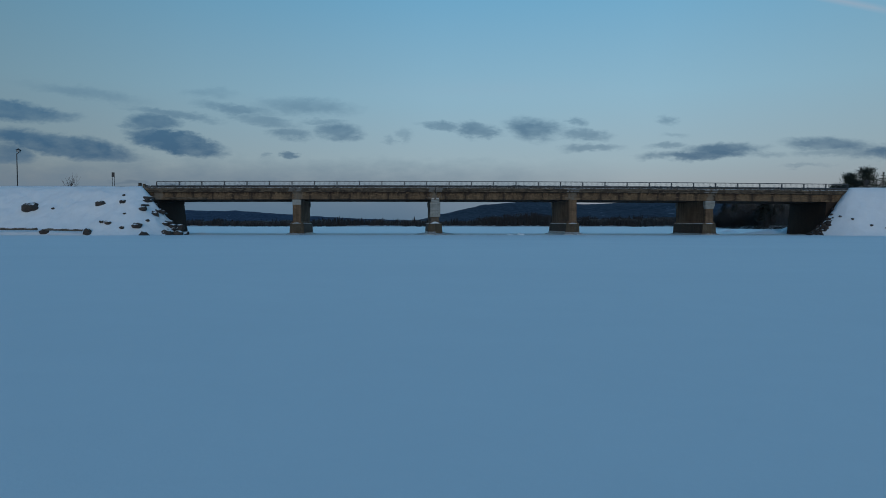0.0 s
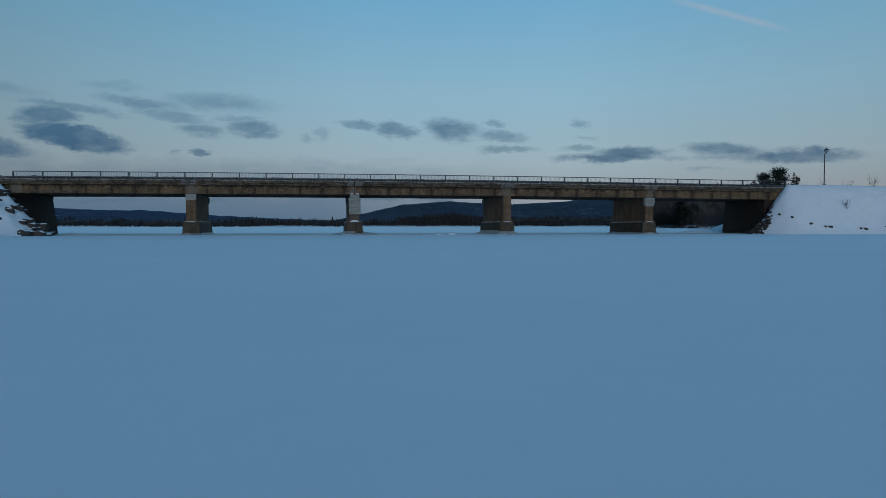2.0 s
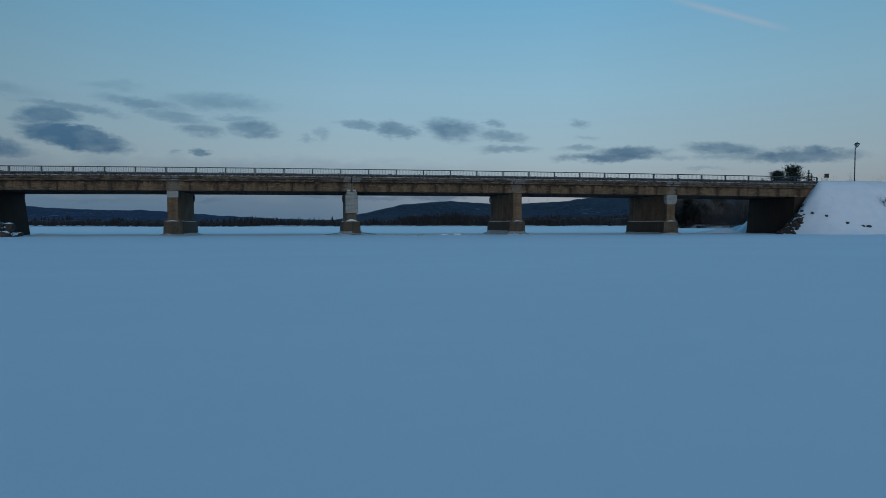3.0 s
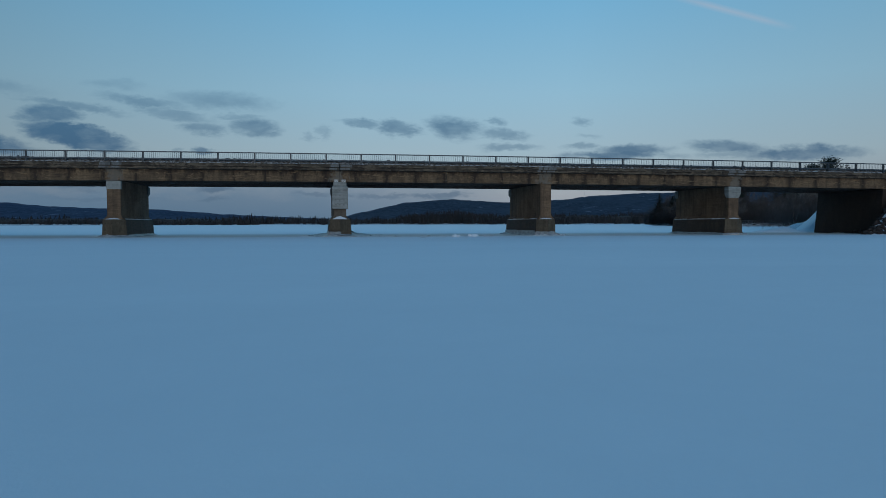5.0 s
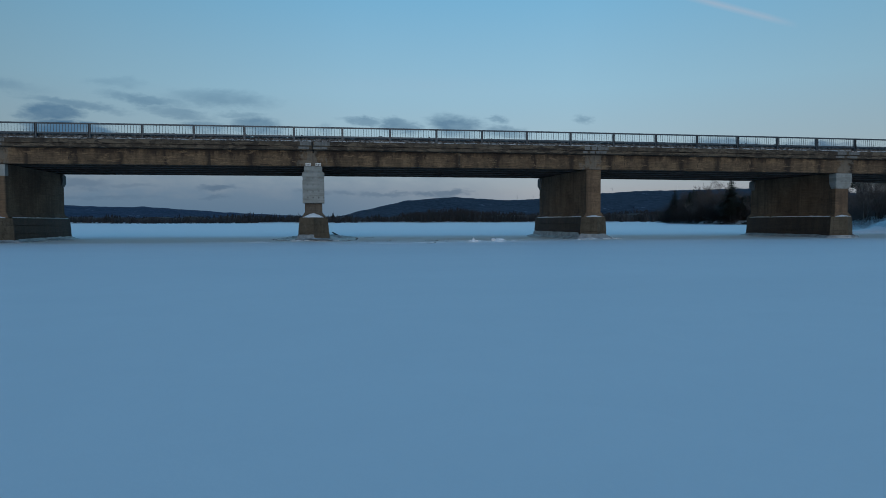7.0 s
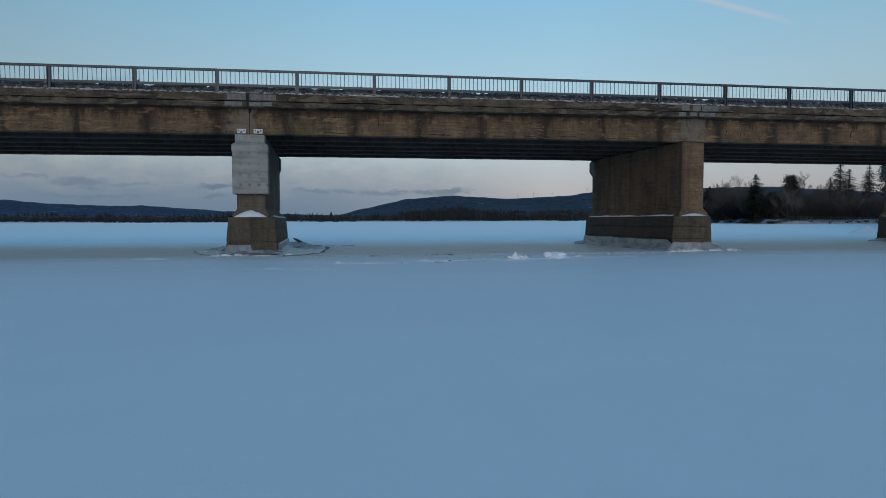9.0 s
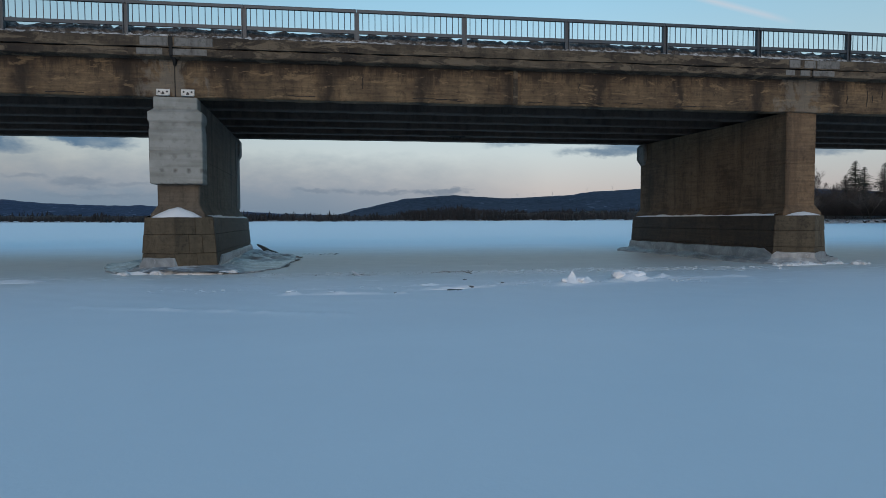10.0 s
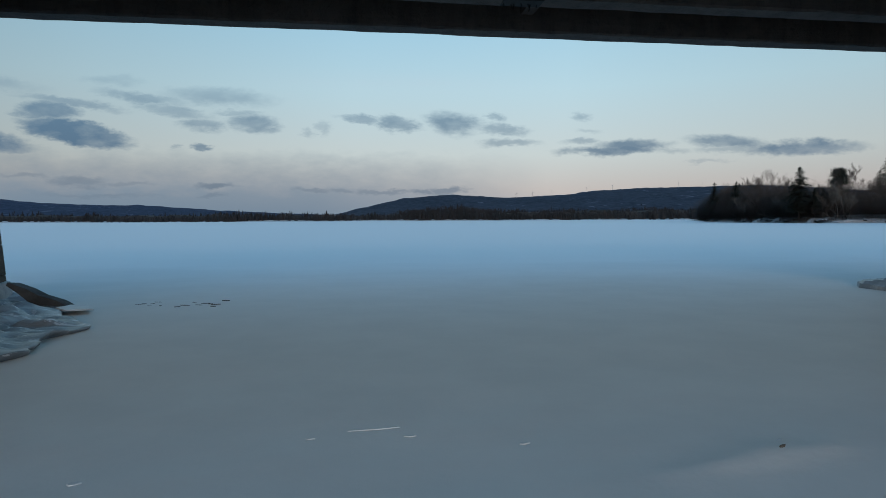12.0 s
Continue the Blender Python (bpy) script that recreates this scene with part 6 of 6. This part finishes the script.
for source, x, y, size, turn in ((4, 112, 84.5, 0.90, 40), (4, 110, 87.5, 0.72, 200), (3, 122.2, 85, 0.95, 90), (4, 175, 90, 0.9, 10), (3, 172, 92, 0.85, 30), (1, 148.5, 214, 0.95, 30), (1, 143.0, 209, 0.88, 170), (1, 152, 220, 0.9, 15), (2, 157, 160, 0.74, 70), (2, 168, 165, 0.9, 10), (4, 135.5, 150, 0.85, 70), (0, 128, 149, 0.6, 15), (0, 126, 147, 0.55, 60), (2, 172, 150, 0.7, 200), (2, 180, 170, 1.0, 120)):
    again(spruces[source], x, y, size, turn)
for source, x, y, size, turn in ((4, 136, 148, 0.8, 80), (1, 147, 188, 0.85, 80), (1, 131, 147, 0.62, 50), (2, 127, 146, 0.9, 140), (3, 128, 148, 1.0, 20), (3, 127, 160, 0.8, 260), (2, 130, 147, 0.85, 60), (1, 150, 150, 0.7, 200), (4, 158, 148, 0.8, 10), (0, 142, 147, 1.0, 60)):
    again(bares[source], x, y, size, turn)
rng = random.Random(31)
for n in range(110):
    s = rng.uniform(1.0, 3.6) if n < 30 else rng.uniform(6.0, 10.2) if n < 90 else rng.uniform(10.0, 13.2)
    x, y = along_shore(SHORE_R, s)
    inland = rng.uniform(3, 14) if n % 3 else rng.uniform(10, 30)
    kind = rng.random()
    source = rng.choice(spruces[:3]) if kind < 0.12 else rng.choice(bares[2:4]) if inland < 7 and kind < 0.4 else rng.choice(bares[:2])
    reach = 0.058 * (0.14 * x + y) if s > 5 else 6.0
    again(source, x + inland, y + rng.uniform(2, 9), min(1.1, reach * rng.uniform(0.7, 1.0) / top_of(source)), rng.uniform(0, 360))


for n in range(26):
    x, y = along_shore(SHORE_R, rng.uniform(1.2, 3.2) if n % 3 == 0 else rng.uniform(6.1, 8.2))
    again(bares[2 + n % 2], x + rng.uniform(1.0, 4.0), y + rng.uniform(0.6, 3.0), rng.uniform(0.55, 0.85), rng.uniform(0, 360))


def brush(name, spots, seed, label):
    """Tangled leafless growth: many thin upright stems that fork into fine twigs; spots are (x, y, z, height)."""
    rng = random.Random(seed)
    verts, faces = [], []
    for x, y, z, high in spots:
        for _ in range(12):
            a = Vector((x + rng.gauss(0, 1.6), y + rng.gauss(0, 1.6), z - 0.2))
            h = high * rng.uniform(0.45, 1.0)
            b = a + Vector((rng.gauss(0, 0.10) * h, rng.gauss(0, 0.10) * h, h))
            lines = [(a, b, 0.034)]
            for _t in range(4):
                m = a.lerp(b, rng.uniform(0.35, 0.9))
                lines.append((m, m + Vector((rng.gauss(0, 0.16) * h, rng.gauss(0, 0.16) * h, h * rng.uniform(0.05, 0.22))), 0.016))
            for p, q, r in lines:
                n = len(verts)
                verts += [p + Vector((-r, -r, 0)), p + Vector((r, r, 0)), q + Vector((0.006, 0, 0)), q]
                faces.append((n, n + 1, n + 2, n + 3))
    return tagged(link_mesh(name, verts, faces, MAT_TWIG), label, "undergrowth", kind="stuff")


def wood_top(x, y):
    """How high the wood stands on the right shore."""
    return min(12.5, 0.058 * (0.14 * x + y)) if y > 85 else 6.2


spots = []
rng = random.Random(77)
for n in range(5200):
    s = rng.uniform(1.0, 3.9) if n % 4 == 0 else rng.uniform(6.0, 11.0)
    x, y = along_shore(SHORE_R, s)
    inland = 1.2 + abs(rng.gauss(0, 8))
    if y < 105 and n % 8 == 0:
        continue
    spots.append((x + inland, y + 0.8 + abs(rng.gauss(0, 5)), min(1.5, 0.4 * inland), wood_top(x, y) * min(1.08, 0.5 + inland * 0.045) * (1 + 0.3 * hill_noise(x * 0.13, y * 0.13, 3))))
for n in range(420):
    x, y = along_shore(SHORE_R, rng.uniform(6.0, 8.2))
    spots.append((x + rng.uniform(0.2, 2.0), y + rng.uniform(0.1, 1.0), 0.2, rng.uniform(0.8, 3.0)))
brush("undergrowth", spots, 5, "tangled leafless brush along the wooded shore")
rng = random.Random(78)
for n in range(66):
    s = rng.uniform(6.0, 9.4)
    x, y = along_shore(SHORE_R, s)
    boulder((x + rng.uniform(-0.6, 3.0), y + rng.uniform(-0.2, 0.9), rng.uniform(0.1, 0.8)), rng.uniform(0.25, 0.7), 300 + n, 0.6, MAT_RIPRAP, "dark shore boulder capped with snow", "boulders along the shore")


for n in range(26):
    s = rng.uniform(6.1, 8.4)
    x, y = along_shore(SHORE_R, s)
    bm = bmesh.new()
    way, length = Vector((rng.uniform(-1, -0.2), rng.uniform(-0.8, 0.8), rng.uniform(-0.15, 0.45))).normalized(), rng.uniform(2.0, 5.5)
    root = Vector((x + rng.uniform(1.5, 4.0), y + rng.uniform(0.2, 2.5), rng.uniform(0.6, 1.3)))
    add_tube(bm, root, root + way * length, 0.11, 0.05, 6)
    add_tube(bm, root + way * length * 0.5, root + way * length * 0.75 + Vector((0.2, 0.3, 0.8)), 0.05, 0.02, 5)
    tagged(part("fallen_trunk", bm, MAT_BIRCH), "pale fallen trunk hanging over the shore", "dead tree", "fallen trunks along the shore")


def shrub(at, high, seed, label="small leafless bush standing in snow"):
    rng = random.Random(seed)
    lines = []
    for _ in range(9):
        limb_lines(rng, Vector((rng.gauss(0, 0.1), rng.gauss(0, 0.1), -0.2)), Vector((rng.gauss(0, 0.28), rng.gauss(0, 0.28), 1)).normalized(), high * rng.uniform(0.5, 0.9), 0.022, 1, lines, 0.3)
    verts, faces = [], []
    for a, b, ra, rb in lines:
        ra, rb = ra * 1.5, rb * 1.5
        n = len(verts)
        verts += [a + Vector((-ra, 0, 0)), a + Vector((ra, ra, 0)), b + Vector((rb, 0, 0)), b + Vector((-rb, -rb, 0))]
        faces.append((n, n + 1, n + 2, n + 3))
    ob = link_mesh("bush", verts, faces, MAT_TWIG)
    ob.location = at
    return tagged(ob, label, "bush", "leafless bushes")


shrub((-54.3, 11, 6.2), 2.3, 4)
shrub((69.5, 2.0, 6.2), 1.8, 5)
shrub((66, 12, 6.2), 2.2, 6)
shrub((72, 14, 6.2), 2.4, 7)
shrub((76, 14, 6.1), 2.4, 9)
shrub((61.0, -3.6, right_bank_height(61.0, -3.6)), 1.3, 8)


# ---- far woods: irregular spires and bare poles beyond the river ----
def far_woods(name, x0, x1, y0, y1, count, low, high, conifers, seed, label, material):
    rng = random.Random(seed)
    verts, faces = [], []
    for _ in range(count):
        x, y = rng.uniform(x0, x1), y0 + (y1 - y0) * rng.random() ** 1.6
        h = rng.uniform(low, high) * max(0.35, 0.82 + 0.55 * hill_noise(x * 0.011, y * 0.02, seed) + 0.5 * hill_noise(x * 0.06, y * 0.05, seed + 5)) * (1.15 if rng.random() < 0.05 else 1)
        z = far_land_height(x, y) - 0.5
        if rng.random() < conifers:
            tiers, w = 4, h * rng.uniform(0.17, 0.27)
            for t in range(tiers):
                zb, zt = z + h * (0.08 + 0.21 * t), z + h * (0.42 + 0.195 * t)
                r = w * (1 - t / tiers) * rng.uniform(0.75, 1.2)
                n = len(verts)
                turn = rng.uniform(0, 6)
                verts += [(x + r * rng.uniform(0.7, 1.2) * math.cos(turn + 1.257 * i), y + r * math.sin(turn + 1.257 * i), zb + rng.uniform(-0.05, 0.05) * h) for i in range(5)] + [(x, y, zt)]
                faces += [(n + i, n + (i + 1) % 5, n + 5) for i in range(5)]
        else:
            for s in range(6):
                a = rng.gauss(0, 0.10) * h
                n = len(verts)
                r = 0.07 + 0.007 * h
                base = z + h * 0.22 * s * rng.random()
                verts += [(x - r, y, base), (x + r, y + r, base), (x + a + 0.05, y, z + h * rng.uniform(0.75, 1.0)), (x + a - 0.05, y, z + h * rng.uniform(0.75, 1.0))]
                faces.append((n, n + 1, n + 2, n + 3))
    return tagged(link_mesh(name, verts, faces, material), label, "woods", kind="stuff")


far_woods("far_conifers", -820, 260, 706, 790, 4200, 6, 10, 0.8, 3, "dark line of small spruces beyond the frozen river", MAT_FARTREE)
far_woods("far_bare_woods", 60, 900, 704, 860, 5200, 11.5, 15, 0.14, 4, "brown leafless woods beyond the frozen river", MAT_FARTREE)


def wood_mass(name, x0, x1, y, high, seed, label):
    xs = steps(x0, x1, 3.0)
    verts, faces = [], []
    for x in xs:
        h = high(x) * (0.8 + 0.25 * hill_noise(x * 0.05, seed) + 0.3 * hill_noise(x * 0.31, seed + 1))
        for yy, z in ((y, 0.5), (y + 4, h * 0.6), (y + 9, h), (y + 60, h * 1.02), (y + 120, 0)):
            verts.append((x, yy + 3 * hill_noise(x * 0.2, z, seed), z))
    for j in range(len(xs) - 1):
        for i in range(4):
            faces.append((j * 5 + i, (j + 1) * 5 + i, (j + 1) * 5 + i + 1, j * 5 + i + 1))
    return tagged(link_mesh(name, verts, faces, MAT_FARWOOD), label, "woods", kind="stuff")


wood_mass("wood_interior", -1000, 900, 712, lambda x: 8.5 + 4.0 * max(0.0, min(1.0, (x - 40) / 250)), 6, "dense dark interior of the far woods")


def near_wood_mass():
    """The dark depth of the wood behind the right shore."""
    verts, faces = [], []
    stations = steps(1.0, 13.2, 0.012)
    for s in stations:
        x, y = along_shore(SHORE_R, s)
        h = wood_top(x, y) * (0.50 + 0.12 * hill_noise(s * 5, 1) + 0.14 * hill_noise(s * 23, 2) + 0.16 * hill_noise(s * 90, 3)) if y < 600 else 6
        for o, z in ((11, 0.5), (13, h * 0.6), (18, h), (50, h * 1.05), (90, 1)):
            verts.append((x + o + 2 * hill_noise(s * 9, z, 4), y + 7, z + 1.2))
    for j in range(len(stations) - 1):
        for i in range(4):
            faces.append((j * 5 + i, j * 5 + i + 1, (j + 1) * 5 + i + 1, (j + 1) * 5 + i))
    tagged(link_mesh("wood_interior", verts, faces, MAT_FARWOOD), "dense dark interior of the shore wood", "woods", kind="stuff")


near_wood_mass()


def turbine(u, distance=3050):
    x, y, z = u * distance, distance, ridge_line(HILL_RIGHT, u) * 3200 - 8
    p = thing("wind_turbine", "tiny white wind turbine on a far ridge", "wind turbine", "wind turbines on the ridge", at=(x, y, z))
    bm = bmesh.new()
    add_tube(bm, (0, 0, -4), (0, 0, 22), 0.8, 0.5, 6)
    part("tower", bm, MAT_WHITE, p)
    for k in range(3):
        bm = bmesh.new()
        a = radians(90 + 120 * k + u * 500)
        add_tube(bm, (0, -1, 22), (10 * math.cos(a), -1, 22 + 10 * math.sin(a)), 0.45, 0.18, 4)
        part("blade", bm, MAT_WHITE, p)


for u in (0.265, 0.292, 0.325, 0.385, 0.43, 0.548, 0.592):
    turbine(u)
